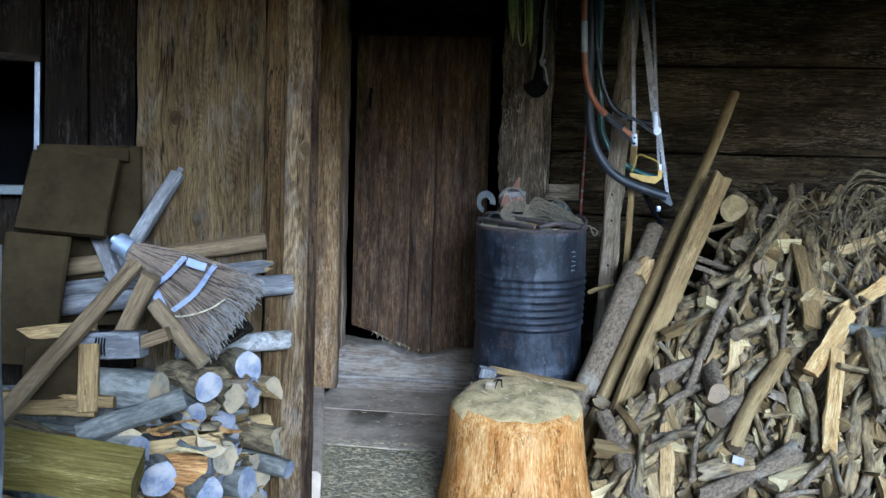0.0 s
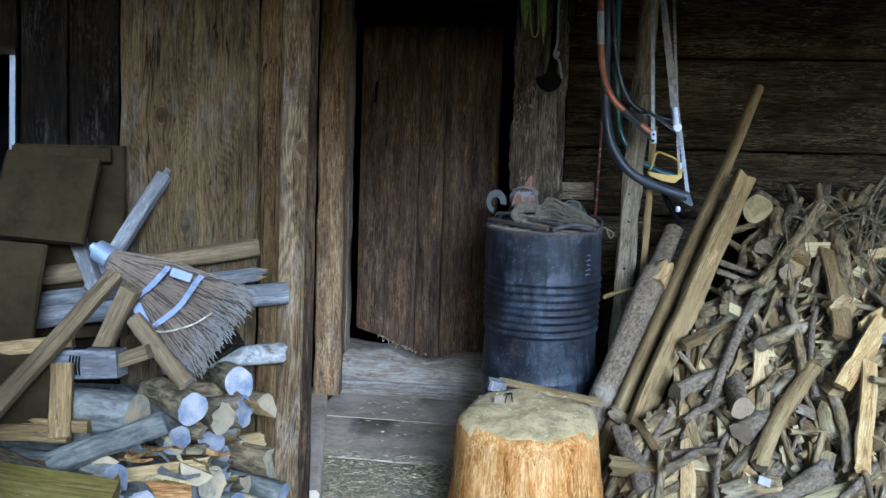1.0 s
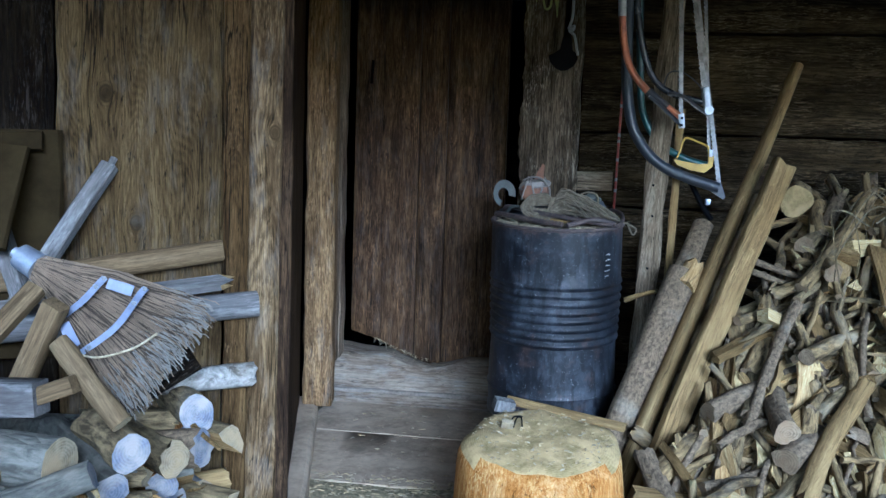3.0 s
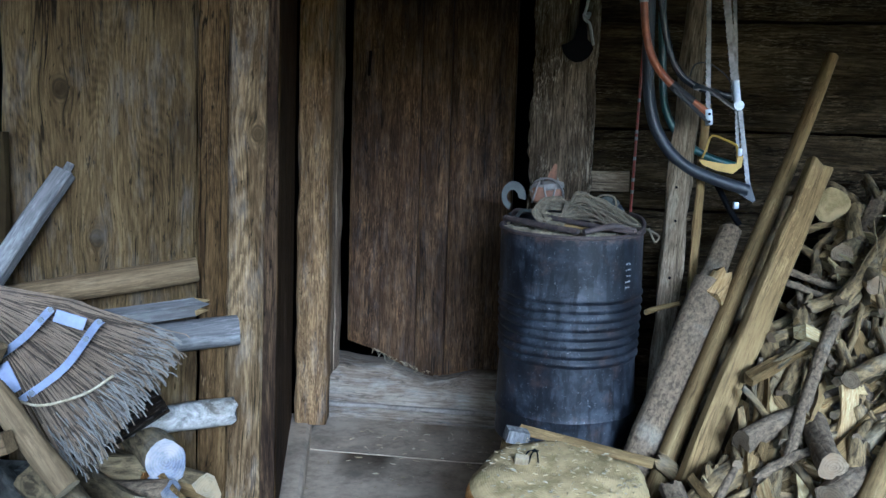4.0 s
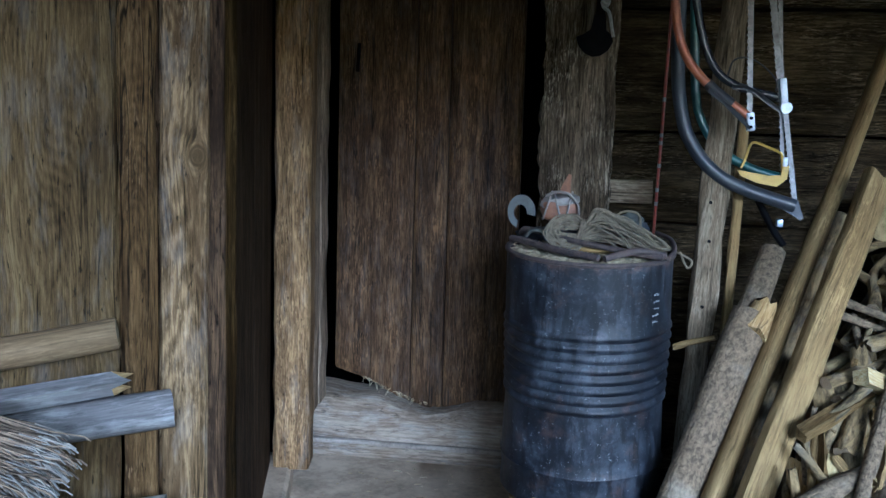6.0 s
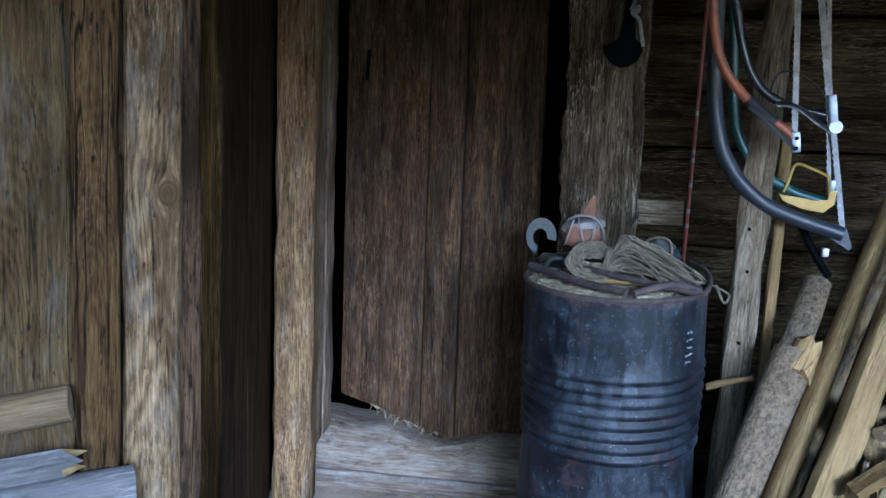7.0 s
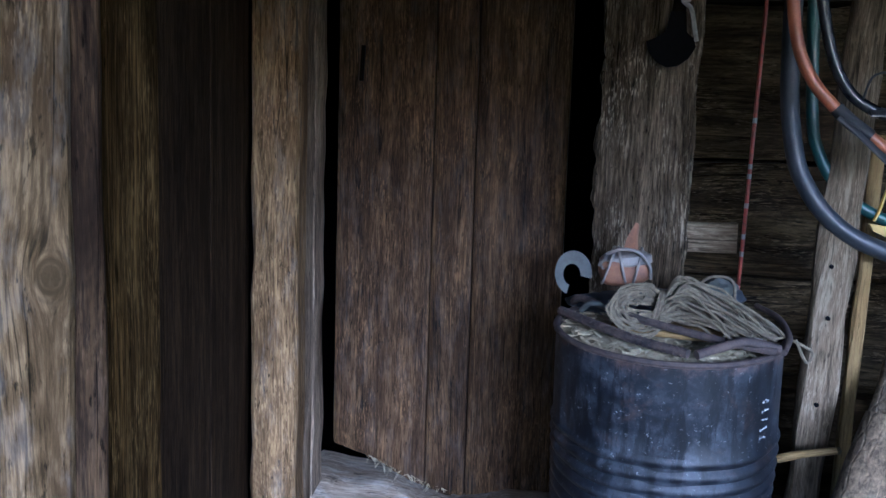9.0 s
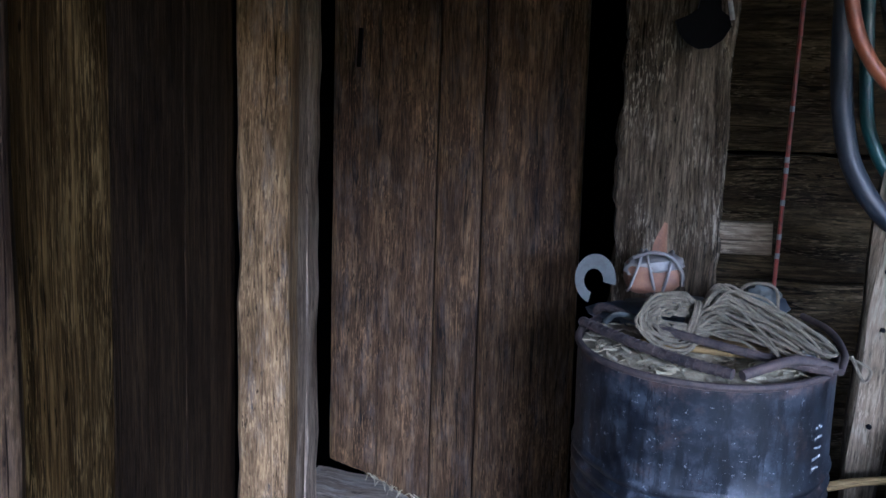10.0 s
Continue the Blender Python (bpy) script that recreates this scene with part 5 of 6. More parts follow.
for i, (x, tip, w) in enumerate(((-0.392, 2.15, 0.045), (-0.292, 2.08, 0.034))):
    bm = bmesh.new()
    secs = []
    for k in range(9):
        f = k / 8
        z = TOP - (TOP - tip) * f
        hw = w / 2 * (1 if f < 0.72 else max(0.06, (1 - f) / 0.28))
        yy = 5.135 + 0.012 * math.sin(f * 5 + i)
        secs.append([(x - hw + 0.02 * f, yy, z), (x + 0.02 * f, yy - 0.010, z), (x + hw + 0.02 * f, yy, z), (x + 0.02 * f, yy + 0.004, z)])
    rings(bm, secs, (0, 0))
    tagged(part("strap", bm, M["olivecloth"]), "yellow-green webbing strap hung from a nail", "strap", "straps on the post")
hank = tubing("cord", [(-0.36, 5.12, TOP), (-0.35, 5.11, 2.3), (-0.335, 5.10, 2.14), (-0.315, 5.10, 2.115), (-0.30, 5.10, 2.16), (-0.31, 5.11, 2.35), (-0.32, 5.12, TOP)], 0.005, M["olivecloth"], None, n=6)
tagged(hank, "looped olive cord between the straps", "cord")
thin = tubing("cord", [(-0.15, 5.14, TOP), (-0.145, 5.12, 2.25), (-0.125, 5.12, 2.18), (-0.105, 5.12, 2.26), (-0.10, 5.14, TOP)], 0.004, M["iron"], None, n=6)
tagged(thin, "dark wire loop on the post", "cord")

rod = thing("rod", (0.02, 5.42, 0.0), "thin rusty rod with flaking red and white paint", "rod")
a, b = Vector((0.018, 5.40, 0.02)), Vector((0.072, 5.44, 2.12))
for i in range(12):
    f0, f1 = i / 12, (i + 1) / 12
    bm = bmesh.new()
    tube(bm, [a.lerp(b, f0), a.lerp(b, f1)], 0.0062, 8)
    part("section", bm, M["redrod"], rod)
for f in (0.585, 0.612, 0.66, 0.705, 0.72, 0.79):
    bm = bmesh.new()
    tube(bm, [a.lerp(b, f), a.lerp(b, f + 0.008)], 0.0068, 8)
    part("band", bm, M["whitepaint"], rod, "flaking white band")

# ---- what lies on the drum ----
BEFORE = set(bpy.data.objects)
CX, CY, RIM = -0.218, 4.78, 1.115
rng = random.Random(21)
bm = bmesh.new()
secs = []
for r, z in ((0.281, RIM - 0.014), (0.24, RIM - 0.006), (0.15, RIM + 0.0), (0.06, RIM + 0.002), (0.01, RIM + 0.002)):
    secs.append([(CX + r * math.cos(2 * math.pi * i / 36), CY + r * math.sin(2 * math.pi * i / 36), z + wob((r * math.cos(i / 5.7) * 3, r * math.sin(i / 5.7) * 3, 0), 6, 0.012, 3)) for i in range(36)])
rings(bm, secs, (None, 0))
for k in range(700):
    a, r = rng.uniform(0, 6.283), 0.27 * math.sqrt(rng.random())
    p = Vector((CX + r * math.cos(a), CY + r * math.sin(a), RIM - 0.008 + rng.uniform(-0.004, 0.012)))
    h, l = rng.uniform(0, 6.283), rng.uniform(0.008, 0.022)
    v = Vector((math.cos(h), math.sin(h), rng.uniform(-0.3, 0.3))) * l
    tube(bm, [p - v, p + v], rng.uniform(0.0015, 0.004), 4, flat=0.35)
tagged(part("chaff", bm, M["chaff"]), "oat chaff filling the drum to its rim", "chaff", kind="stuff")

t = thing("board", (CX, CY - 0.02, RIM), "dark flat board lying across the drum", "board")
plank("board_face", M["oldsplit"], (-0.36, 4.755, RIM + 0.016), (0.02, 4.70, RIM + 0.016), 0.12, 0.016, t, face=(0, 0, 1), seed=7)


def rebar(pts, label, r=0.0115):
    bm = bmesh.new()
    path = bez(pts, 16)
    tube(bm, path, r, 9)
    for k in range(2, len(path) - 2, 2):
        d = (path[k + 1] - path[k - 1]).normalized()
        tube(bm, [path[k] - d * 0.0022, path[k] + d * 0.0022], r * 1.11, 9)
    return tagged(part("iron_bar", bm, M["rust"]), label, "iron bar", "scrap iron on the drum")


rebar([(-0.50, 4.86, RIM + 0.012), (-0.485, 4.80, RIM + 0.024), (-0.40, 4.68, RIM + 0.028), (-0.30, 4.58, RIM + 0.026), (-0.19, 4.505, RIM + 0.024)], "ribbed rusty bar bent round the drum's edge")
rebar([(-0.47, 4.90, RIM + 0.03), (-0.44, 4.86, RIM + 0.05), (-0.30, 4.71, RIM + 0.045), (-0.10, 4.61, RIM + 0.03), (0.02, 4.58, RIM + 0.02)], "ribbed rusty bar lying across the chaff", 0.010)
tagged(tubing("iron_bar", [(-0.17, 4.515, RIM + 0.02), (-0.12, 4.545, RIM + 0.03), (-0.05, 4.58, RIM + 0.04), (0.03, 4.60, RIM + 0.022)], 0.0115, M["rust"], None), "short thick rusty iron tongue on the rim", "iron bar", "scrap iron on the drum")
tagged(tubing("iron_bar", [(0.04, 4.60, RIM + 0.014), (0.065, 4.68, RIM + 0.03), (0.06, 4.80, RIM + 0.045), (0.02, 4.90, RIM + 0.05)], 0.008, M["rust"], None), "thin rusty hoop piece along the rim", "iron bar", "scrap iron on the drum")
tagged(tubing("bent_hook", [(-0.445, 4.79, RIM + 0.035), (-0.425, 4.77, RIM + 0.06), (-0.395, 4.765, RIM + 0.062), (-0.375, 4.775, RIM + 0.05)], 0.007, M["greypaint"], None), "pale bent iron hook beside the rope", "hook")

bm = bmesh.new()
arc = [radians(-12 + 262 * k / 22) for k in range(23)]
secs = []
for a in arc:
    w = 0.0150 + 0.003 * math.sin((a + 0.9))
    ring = []
    for du, dv in ((-w, -0.006), (w, -0.006), (w * 0.8, 0.006), (-w * 0.9, 0.006)):
        r = 0.042 + du
        ring.append((r * math.cos(a) * 0.92, dv, r * math.sin(a) * 1.12))
    secs.append(ring)
rings(bm, secs, (0, 0))
tagged(part("horseshoe", bm, M["greypaint"], m=pose(-0.478, 4.95, RIM + 0.098, -12, 0, 12)), "grey corroded horseshoe propped upright on the drum", "horseshoe")

pouch = thing("pouch", (-0.33, 4.99, RIM), "orange leather pouch wrapped in a dusty white cover", "pouch")


def lump(size, seed, amp=0.18, n=20, m=14, square=1.0):
    bm = bmesh.new()
    secs = []
    for j in range(m):
        ph = math.pi * (j + 0.5) / m - math.pi / 2
        ring = []
        for i in range(n):
            a = 2 * math.pi * i / n
            v = Vector((math.cos(a) * math.cos(ph), math.sin(a) * math.cos(ph), math.sin(ph)))
            v = Vector([math.copysign(abs(c) ** square, c) for c in v])
            k = 1 + wob(v, 1.8, amp, seed) + wob(v, 5, amp * 0.3, seed)
            ring.append((v.x * size[0] * k, v.y * size[1] * k, v.z * size[2] * k))
        secs.append(ring)
    rings(bm, secs, (0, 0))
    return bm


part("bag", lump((0.070, 0.042, 0.042), 4, 0.10, 28, 18, 0.6), M["leather"], pouch, m=pose(-0.335, 4.955, RIM + 0.120, 6, -6, 4))
part("cover", lump((0.069, 0.041, 0.022), 9, 0.22, 28, 14, 0.7), M["whitecloth"], pouch, "crumpled dusty white cover", m=pose(-0.334, 4.952, RIM + 0.146, 4, -8, 0))
bm = bmesh.new()
tube(bm, bez([(-0.318, 5.0, RIM + 0.13), (-0.314, 5.03, RIM + 0.185), (-0.302, 5.05, RIM + 0.235)], 5), 0.042, 8, taper=0.2, flat=0.35)
part("flap", bm, M["leather"], pouch, "pointed leather flap")
for dx, tilt in ((-0.045, 0.35), (-0.006, -0.3), (0.034, 0.25)):
    tubing("strap", [(-0.334 + dx + tilt * 0.045 * math.sin(u), 4.953 + 0.047 * math.cos(u), RIM + 0.128 + 0.052 * math.sin(u)) for u in [2 * math.pi * i / 14 for i in range(15)]], 0.0042, M["whitecloth"], pouch, n=6, steps=2)
tubing("strap", [(-0.385, 4.915, RIM + 0.168), (-0.345, 4.905, RIM + 0.185), (-0.30, 4.905, RIM + 0.178), (-0.268, 4.915, RIM + 0.14), (-0.262, 4.93, RIM + 0.10)], 0.0045, M["whitecloth"], pouch)
tagged(part("sack", lump((0.20, 0.075, 0.06), 24, 0.25, 30), M["slate"], m=pose(-0.27, 4.955, RIM + 0.0, 0, 0, -4)), "dark dusty sack bunched at the back of the drum", "sack")
rag = tagged(part("rag", lump((0.075, 0.05, 0.03), 14, 0.35), M["slate"], m=pose(-0.08, 4.94, RIM + 0.055)), "blue-grey crumpled rag behind the rope", "rag")
part("fold", lump((0.04, 0.03, 0.03), 17, 0.4), M["greypaint"], rag, "paler fold of cloth", m=pose(-0.07, 4.93, RIM + 0.085))

rope = thing("rope_hank", (-0.2, 4.79, RIM + 0.03), "grey hemp rope tied in a hank with loose loops", "rope")
rng = random.Random(8)
for k in range(10):
    a, b = 0.020 + 0.0058 * k, 0.009 + 0.0053 * k
    pts = []
    for i in range(17):
        u = 0.75 + 4.78 * i / 16
        x, z = -0.305 + a * math.cos(u), b * math.sin(u) + 0.12 * b * math.sin(2 * u)
        pts.append((x + rng.uniform(-0.003, 0.003), 4.735 + 0.8 * z + 0.006 * math.sin(3 * u + k) - 0.0025 * k, RIM + 0.068 + z + rng.uniform(-0.003, 0.003)))
    pts = [(-0.20, 4.735 + 0.003 * k, RIM + 0.070 + 0.0042 * (k % 7))] + pts + [(-0.20, 4.715 + 0.003 * k, RIM + 0.062 - 0.0042 * (k % 6))]
    tubing("strand", pts, 0.0040, M["rope"], rope, n=6, steps=3)
for k in range(26):
    xe, ye = rng.uniform(-0.09, 0.065), rng.uniform(4.58, 4.86)
    out, back = rng.uniform(0.06, 0.135), rng.uniform(0.03, 0.10)
    start = (-0.245, 4.735 + rng.uniform(-0.02, 0.03), RIM + 0.062 + rng.uniform(-0.022, 0.03))
    end = RIM + rng.uniform(0.012, 0.05) - 0.10 * max(0, xe - 0.02)
    w = rng.uniform(0.012, 0.055)
    pts = [start]
    for f in (0.22, 0.45, 0.68, 0.88):
        pts.append((start[0] + (xe - start[0]) * f, start[1] + (ye - start[1]) * f ** 1.4 + w * f + rng.uniform(-0.012, 0.012), RIM + 0.03 + out * (1 - f ** 2.2) ** 0.8 * 0.85 + rng.uniform(-0.006, 0.008)))
    pts.append((xe, ye, end))
    for f in (0.86, 0.62, 0.40, 0.2):
        pts.append((start[0] + (xe - start[0]) * f, start[1] + (ye - start[1]) * f ** 1.4 - w * f + rng.uniform(-0.012, 0.012), RIM + 0.022 + back * (1 - f ** 2.2) ** 0.8 * 0.85 + rng.uniform(-0.006, 0.006)))
    pts.append((start[0], start[1] - 0.012, start[2] - 0.012))
    tubing("strand", pts, 0.0036, M["rope"], rope, n=6, steps=5)
for k in range(4):
    tubing("strand", [(-0.258 + 0.008 * k + 0.012 * math.sin(u), 4.745 + 0.036 * math.cos(u), RIM + 0.066 + 0.044 * math.sin(u)) for u in [2 * math.pi * i / 14 for i in range(15)]], 0.0043, M["rope"], rope, n=6, steps=2)
tubing("strand", [(0.03, 4.72, RIM + 0.03), (0.09, 4.70, RIM + 0.012), (0.125, 4.69, RIM - 0.008), (0.11, 4.68, RIM - 0.03), (0.085, 4.70, RIM + 0.02)], 0.004, M["rope"], rope, n=6)
tubing("strand", [(-0.14, 4.90, RIM + 0.06), (-0.12, 4.91, RIM + 0.11), (-0.08, 4.90, RIM + 0.125), (-0.045, 4.90, RIM + 0.11), (-0.04, 4.88, RIM + 0.06)], 0.004, M["rope"], rope, n=6)
bm = bmesh.new()
for k in range(26):
    h = rng.uniform(-0.5, 0.5)
    tube(bm, [(-0.015, 4.66, RIM + 0.05), (-0.012 + 0.02 * h, 4.645, RIM + 0.03), (-0.01 + 0.04 * h, 4.63, RIM + rng.uniform(0.008, 0.02))], 0.0015, 4)
part("tassel", bm, M["palerope"], rope, "frayed rope end")

# white stencil strokes on the drum, too worn to read
rng = random.Random(3)
for row in range(5):
    for col_ in range(3):
        z, a = 1.008 - 0.024 * row + rng.uniform(-0.003, 0.003), radians(-41) + 0.034 * col_ + rng.uniform(-0.006, 0.006)
        w, h = rng.choice(((0.0105, 0.0035), (0.0085, 0.0050), (0.0060, 0.0030)))
        part("stencil_stroke", box_bm((w, 0.002, h * 1.15), 0.0006), M["whitepaint"], DRUM, "worn white stencil stroke", m=Matrix.Translation((CX + 0.2922 * math.cos(a), CY + 0.2922 * math.sin(a), z)) @ Matrix.Rotation(a + math.pi / 2, 4, "Z"))

# the drum leans a little forwards, with all that lies on it
LEAN = Matrix.Translation((CX, CY, RIM + 0.010)) @ Matrix.Rotation(radians(4.0), 4, "X") @ Matrix.Translation((-CX, -CY, -RIM))
for ob in [DRUM] + [o for o in bpy.data.objects if o not in BEFORE and o.parent is None]:
    ob.matrix_basis = LEAN @ ob.matrix_basis
    WORLD[ob] = ob.matrix_basis.copy()

# ---- on the chopping block ----
plank("batten", M["tan"], (-0.345, 3.945, 0.515), (0.075, 3.775, 0.492), 0.034, 0.018, seed=31, face=(0, -0.6, 1), rag=0.01, label="thin split batten lying on the chopping block")
tagged(part("wood_scrap", box_bm((0.075, 0.05, 0.045), 0.006), M["grey"], m=pose(-0.355, 3.90, 0.507, 8, 12, 20)), "grey square scrap of wood on the block", "wood scrap")
tagged(part("wood_scrap", box_bm((0.042, 0.02, 0.03), 0.003), M["end"], m=pose(-0.325, 3.715, 0.492, 30, 5, 8)), "pale freshly cut chip on the block", "wood chip")
for i, (x, y, h) in enumerate(((-0.295, 3.73, 60), (-0.28, 3.74, 110), (-0.305, 3.745, 20))):
    v = Vector((math.cos(radians(h)), math.sin(radians(h)), 0.5)) * 0.03
    tagged(tubing("staple", [Vector((x, y, 0.49)) - v * 0.6, Vector((x, y, 0.51)), Vector((x, y, 0.495)) + v], 0.0028, M["iron"], None, n=5), "bent dark iron staple lying on the block", "staple", "staples on the block")

bm = bmesh.new()
rng = random.Random(71)
for k in range(420):
    a, r = rng.uniform(0, 6.283), 0.235 * math.sqrt(rng.random())
    p = Vector((-0.205 + r * math.cos(a), 3.68 + r * math.sin(a), 0.478 - 0.105 * max(0, r - 0.13) + math.sin(a) * 0.045 * r / 0.27 + rng.uniform(-0.004, 0.006)))
    h, l = rng.uniform(0, 6.283), rng.uniform(0.003, 0.008)
    v = Vector((math.cos(h), math.sin(h), rng.uniform(-0.3, 0.3))) * l
    tube(bm, [p - v, p + v], rng.uniform(0.001, 0.0028), 4, flat=0.4, mi=rng.choice((0, 0, 0, 1)))
tagged(part("wood_chips", bm, [M["strawdust"], M["chaff"]]), "sawdust and fine chips on the chopping block", "wood chips", kind="stuff")

# ---- broom, tools and boards on the log stack ----
broom = thing("broom", (-1.25, 2.72, 0.85), "worn straw broom head with blue-grey strap bands", "broom")
CAP, TA, TB = Vector((-1.445, 2.735, 1.098)), Vector((-1.045, 2.86, 0.988)), Vector((-1.125, 2.63, 0.800))
rng = random.Random(4)
bm = bmesh.new()
for k in range(1000):
    f = rng.random()
    tip = TA.lerp(TB, f) + Vector((rng.uniform(-0.05, 0.03), rng.uniform(-0.03, 0.03), rng.uniform(-0.035, 0.025)))
    root = CAP + Vector((0.02, 0, -0.01)) + Vector((0.018, -0.01, 0.03)) * (0.5 - f) + Vector((rng.uniform(-0.01, 0.01), rng.uniform(-0.02, 0.02), rng.uniform(-0.01, 0.01)))
    mid = root.lerp(tip, 0.5) + Vector((0.0, rng.uniform(-0.022, 0.012), 0.012 + rng.uniform(-0.012, 0.012)))
    p3 = root.lerp(tip, 0.9) + Vector((0, rng.uniform(-0.02, 0.012), 0.004 + rng.uniform(-0.01, 0.01)))
    tube(bm, [root, mid, p3], rng.uniform(0.0010, 0.0019), 4, mi=0 if rng.random() < 0.7 else 2)
    tube(bm, [p3, tip, tip + (tip - p3).normalized() * 0.01 + Vector((0, 0, -0.006))], rng.uniform(0.0009, 0.0017), 4, mi=rng.choice((0, 1, 1, 1, 2)))
part("bristles", bm, [M["straw"], M["strawtip"], M["strawdark"]], broom)
ax = (TA.lerp(TB, 0.5) - CAP).normalized()
bm = bmesh.new()
tube(bm, [CAP - ax * 0.028, CAP - ax * 0.022, CAP + ax * 0.02, CAP + ax * 0.028], 0.031, 14, taper=1.15)
fe = part("ferrule", bm, M["zinc"], broom, "shiny galvanised ferrule")
bm = bmesh.new()
tube(bm, [CAP - ax * 0.045, CAP - ax * 0.02], 0.014, 10)
part("socket", bm, M["zinc"], fe)
FRONT = Vector((0.35, -0.9, 0.1)) * 0.03


def band(p, q, bow):
    """A flat metal band across the bristles, with its rivets."""
    p, q = Vector(p) + FRONT, Vector(q) + FRONT
    mid = (p + q) / 2 + FRONT * 0.3 + bow
    bm = bmesh.new()
    path = bez([p + (p - q) * 0.10, p, mid, q, q + (q - p) * 0.10], 6)
    secs = [[c + o for o in (ax * 0.0085, FRONT * 0.1 + ax * 0.0085, FRONT * 0.1 - ax * 0.0085, ax * -0.0085)] for c in path]
    rings(bm, secs, (0, 0))
    ob = part("strap", bm, M["strap"], broom, "blue-grey metal band")
    for k in (2, 8, 16, 22):
        bm = bmesh.new()
        tube(bm, [path[k], path[k] + FRONT * 0.22], 0.0058, 8)
        part("rivet", bm, M["slate"], ob)
    return ob


P1, P2, P3, P4 = (-1.245, 2.73, 1.060), (-1.320, 2.68, 0.975), (-1.160, 2.76, 1.030), (-1.262, 2.66, 0.895)
band(P1, P2, ax * 0.006)
band(P3, P4, ax * 0.016)
for p, q in ((P1, P3), (P2, P4)):
    p, q = Vector(p) + FRONT * 1.02, Vector(q) + FRONT * 1.02
    plank("plate", M["plate"], p.lerp(q, 0.16), p.lerp(q, 0.80), 0.026, 0.003, broom, "pale lavender-grey plate", face=FRONT, seed=2, edge=0.002)
bm = bmesh.new()
tube(bm, bez([(-1.26, 2.63, 0.90), (-1.2, 2.63, 0.895), (-1.13, 2.66, 0.915), (-1.09, 2.7, 0.945)], 5), 0.003, 5)
part("loose_straw", bm, M["chaff"], broom)

TOOLS = "tool handles on the log stack"


def stick(name, mt, a, b, w, t, label, cat="tool handle", **kw):
    return tagged(plank(name, mt, a, b, w, t, label=label, **kw), label, cat, TOOLS)


h = stick("tool_handle", M["grey"], (-1.545, 2.83, 0.97), (-1.418, 3.07, 1.335), 0.046, 0.036, "grey squared tool handle with a whittled pin", seed=81)
bm = bmesh.new()
tube(bm, [(-1.418, 3.07, 1.332), (-1.411, 3.083, 1.356)], 0.010, 8)
part("pin", bm, M["grey"], h)
stick("tool_handle", M["grey"], (-1.66, 2.92, 1.17), (-1.50, 2.80, 0.97), 0.045, 0.04, "grey squared stick crossing behind the broom", seed=82)
stick("brace", M["oldtan"], (-1.573, 2.104, 0.563), (-1.335, 2.60, 1.055), 0.044, 0.036, "long squared stick propped against the broom", "stick", seed=83)
stick("brace", M["oldtan"], (-1.395, 2.62, 0.82), (-1.287, 2.60, 1.02), 0.05, 0.045, "short tan squared stub standing on the stack", "stick", seed=84)
d = log_data("handle", "round", 0.0235, 0.26, [M["oldtan"], M["end"], M["oldtan"]], 85, 0.003, 0.0, 1.0, 6)
spans("tool_handle", d, 0.26, (-1.262, 2.57, 0.940), (-1.088, 2.53, 0.772), label="round smooth tan tool handle below the broom", category="tool handle", group=TOOLS)
st = stick("wedge_block", M["grey"], (-1.475, 2.50, 0.812), (-1.262, 2.50, 0.828), 0.078, 0.06, "grey wooden paddle wound with cord", "paddle", seed=86)
plank("grip", M["oldtan"], (-1.27, 2.50, 0.830), (-1.185, 2.505, 0.862), 0.04, 0.035, st, "paler tan grip", seed=87)
for k in range(4):
    bm = bmesh.new()
    x = -1.395 + 0.009 * k
    tube(bm, [(x, 2.50 + 0.036 * math.cos(u), 0.819 + 0.044 * math.sin(u)) for u in [2 * math.pi * i / 12 for i in range(13)]], 0.003, 5)
    part("winding", bm, M["iron"], st, "dark cord winding")
stick("plank", M["dark"], (-1.235, 2.78, 0.745), (-1.085, 2.90, 0.845), 0.07, 0.022, "dark slat under the bristles", "slat", seed=88, face=(0.4, -0.8, 0.5))

box = thing("wooden_box", (-1.66, 2.8, 0.85), "old brown wooden box with a slanting lid", "box")
plank("back_board", M["boxwood"], (-1.66, 2.935, 0.80), (-1.66, 2.915, 1.425), 0.33, 0.028, box, face=N, seed=91, edge=0.012)
plank("lid", M["boxwood"], (-1.672, 2.845, 1.385), (-1.655, 2.715, 1.132), 0.285, 0.026, box, face=(0.3, -0.9, 0.4), seed=92, edge=0.008, taper=1.0)
plank("lip", M["boxwood"], (-1.80, 2.82, 1.392), (-1.53, 2.93, 1.398), 0.05, 0.03, box, face=(0.3, -0.9, 0.3), seed=93, edge=0.008)
plank("front_board", M["boxwood"], (-1.72, 2.70, 1.125), (-1.72, 2.60, 0.72), 0.20, 0.026, box, face=(0.3, -0.9, 0.2), seed=94, edge=0.008)
tray = thing("tray", (-1.45, 2.4, 0.66), "dark shallow wooden tray leaning on the stack", "tray")
plank("base", M["boxwood"], (-1.50, 2.42, 0.82), (-1.475, 2.36, 0.68), 0.15, 0.02, tray, face=(0.3, -0.9, 0.4), seed=95)
plank("side", M["oldsplit"], (-1.395, 2.43, 0.83), (-1.36, 2.36, 0.65), 0.055, 0.03, tray, face=(0.3, -0.9, 0.4), seed=96)
plank("front", M["oldsplit"], (-1.60, 2.33, 0.66), (-1.345, 2.38, 0.655), 0.045, 0.03, tray, face=(0.3, -0.9, 0.4), seed=97)
stick("slat", M["tan"], (-1.85, 2.60, 0.80), (-1.50, 2.66, 0.842), 0.04, 0.025, "narrow tan slat lying across the stack", "slat", seed=98)
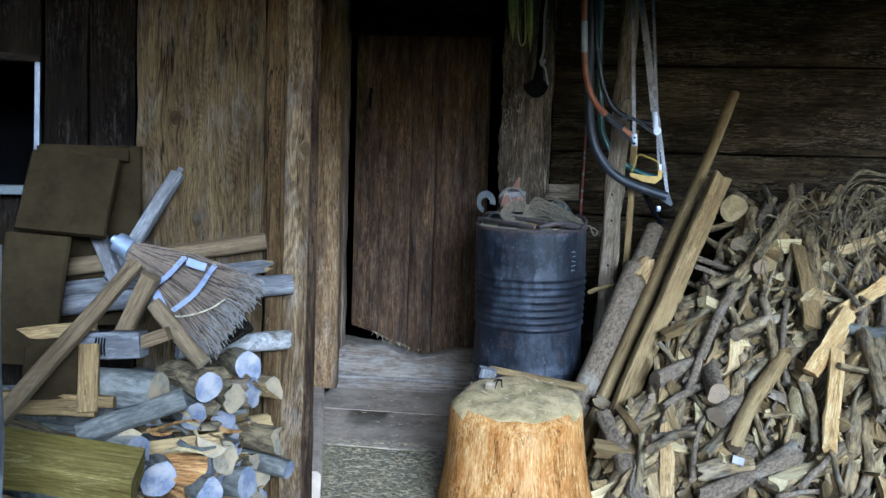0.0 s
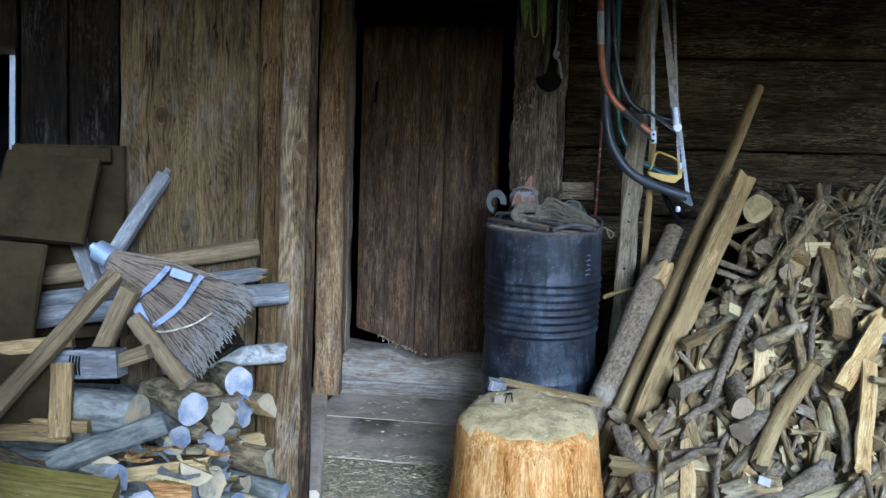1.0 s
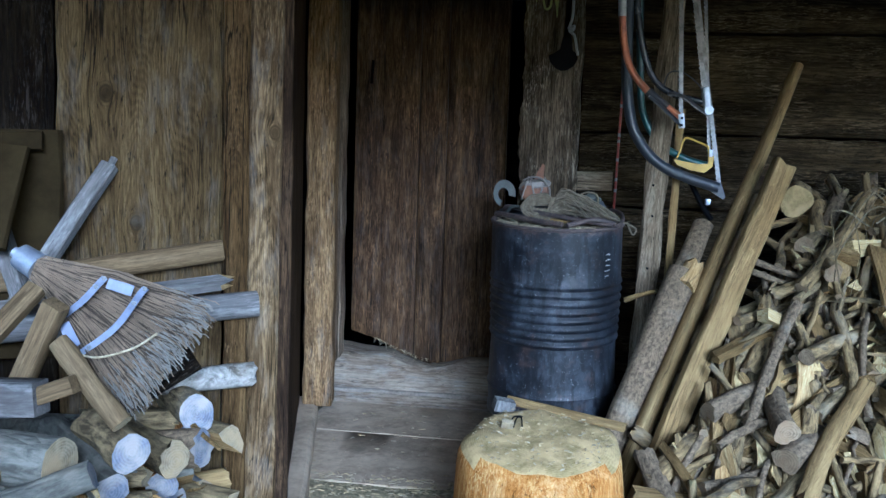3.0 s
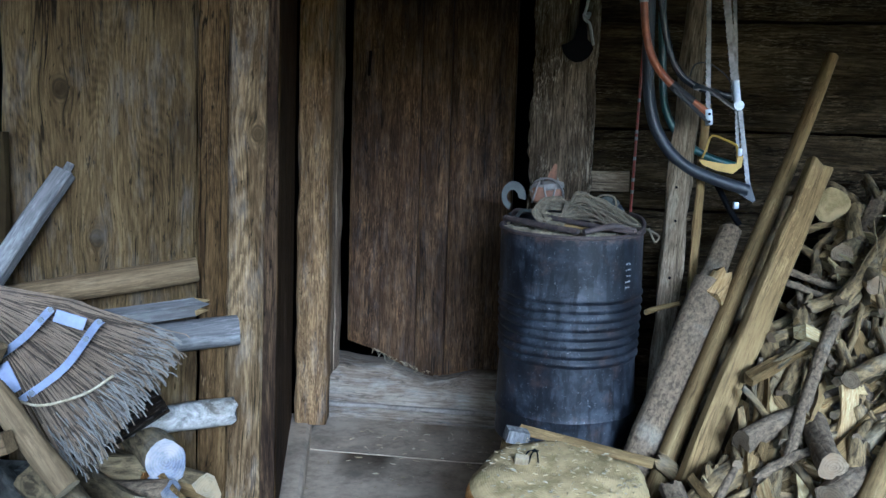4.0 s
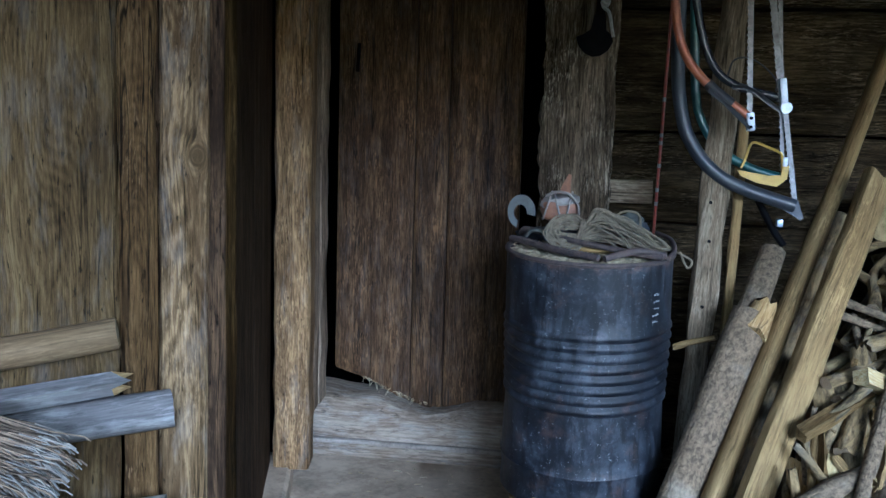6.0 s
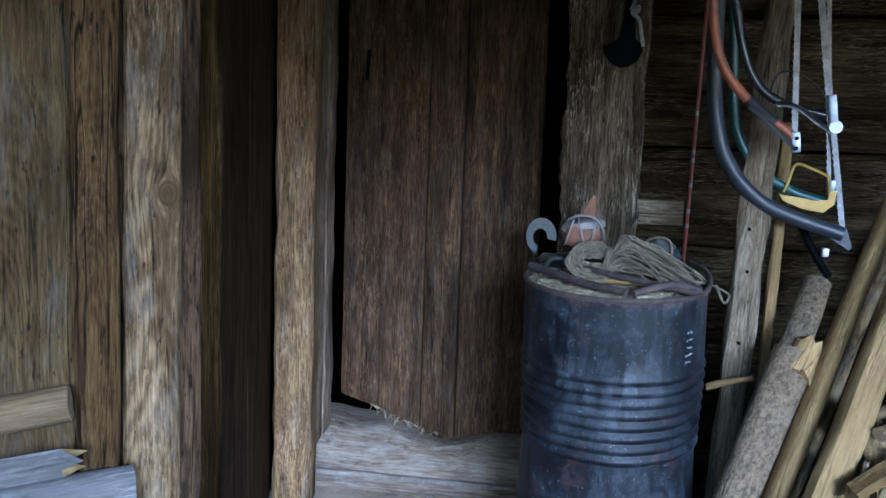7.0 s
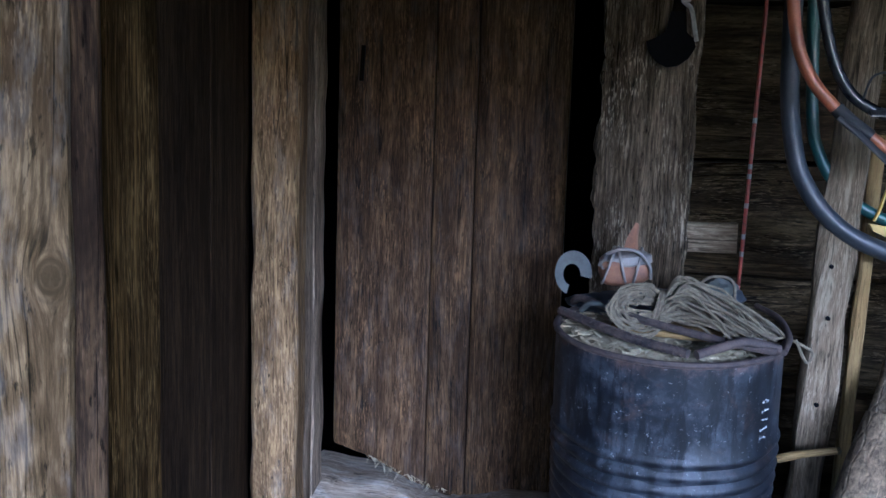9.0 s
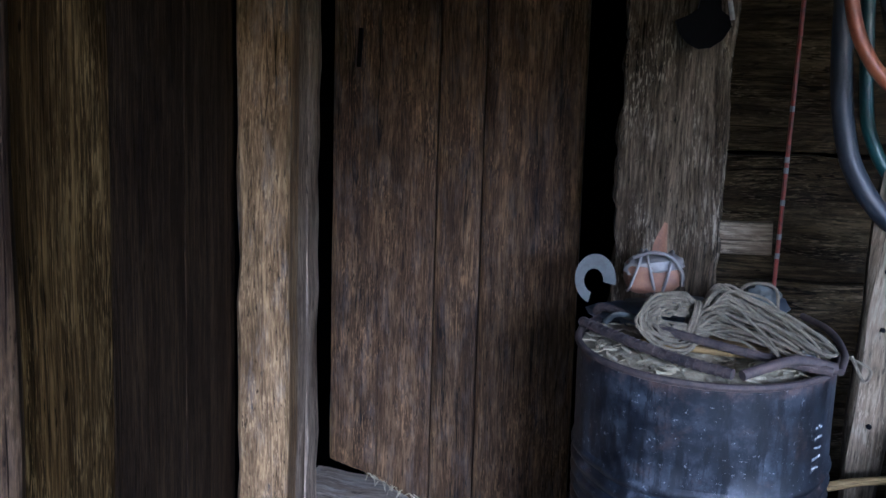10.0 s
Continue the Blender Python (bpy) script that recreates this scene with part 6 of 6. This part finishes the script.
stick("slat", M["oldsplit"], (-1.75, 2.33, 0.69), (-1.30, 2.40, 0.675), 0.03, 0.03, "narrow grey slat lying across the stack", "slat", seed=99)
plank("fence_post", M["grey"], (-1.272, 1.70, FLOOR), (-1.272, 1.70, 1.17), 0.13, 0.12, label="weathered grey post at the porch edge", seed=100, edge=0.015)

# ---- dry vines on the woodpile, chaff on the floor ----
rng = random.Random(33)
bm = bmesh.new()
for k in range(80):
    p = Vector((rng.uniform(1.1, 1.85), rng.uniform(4.7, 5.1), 1.15 + rng.uniform(-0.05, 0.12)))
    pts = [p]
    h = rng.uniform(0, 6.28)
    for i in range(6):
        h += rng.uniform(-0.9, 0.9)
        p = p + Vector((math.cos(h) * 0.07, math.sin(h) * 0.04 - 0.02, 0.09 * math.cos(i * 0.65) - 0.045 + rng.uniform(-0.02, 0.02)))
        pts.append(p)
    tube(bm, bez(pts, 4), rng.uniform(0.002, 0.005), 5, taper=0.5)
for pts in (((1.29, 4.80, 1.02), (1.31, 4.82, 1.20), (1.35, 4.85, 1.34), (1.43, 4.86, 1.425), (1.55, 4.90, 1.435), (1.68, 4.95, 1.40), (1.80, 5.0, 1.30)),
            ((1.36, 4.84, 1.08), (1.39, 4.86, 1.26), (1.46, 4.88, 1.37), (1.56, 4.9, 1.38), (1.63, 4.88, 1.28), (1.60, 4.86, 1.15)),
            ((1.48, 4.82, 1.10), (1.50, 4.84, 1.25), (1.58, 4.88, 1.33), (1.70, 4.92, 1.42), (1.82, 4.98, 1.44))):
    for k in range(5):
        off = Vector((rng.uniform(-0.02, 0.02), rng.uniform(-0.03, 0.03), rng.uniform(-0.02, 0.02)))
        tube(bm, bez([Vector(q) + off + Vector((rng.uniform(-0.012, 0.012), 0, rng.uniform(-0.015, 0.015))) for q in pts], 5), 0.009 if k == 0 else rng.uniform(0.0025, 0.005), 6, taper=0.6)
tagged(part("dry_vines", bm, M["bark_b"]), "tangle of dry grey vines and roots on the woodpile", "dry vines", kind="stuff")
bm = bmesh.new()
for k in range(5200):
    x, y = rng.uniform(-1.25, 0.5), rng.uniform(3.2, 4.36) if rng.random() < 0.93 else rng.uniform(4.3, 5.48)
    if y > 4.3 and x < -1.36:
        continue
    zz = FLOOR + 0.012 + 0.050 * min(1, max(0, (y - 3.75) / 0.5)) if y < 4.3 else 0.033
    h, l = rng.uniform(0, 6.283), rng.uniform(0.004, 0.016)
    v = Vector((math.cos(h), math.sin(h), rng.uniform(-0.15, 0.15))) * l
    p = Vector((x, y, zz + rng.uniform(-0.004, 0.008)))
    tube(bm, [p - v, p + v], rng.uniform(0.001, 0.0026), 4, flat=0.4, mi=0 if rng.random() < 0.6 else 1)
tagged(part("straw_litter", bm, [M["strawdust"], M["chaff"]]), "loose straw and chaff strewn on the floor", "straw", kind="stuff")
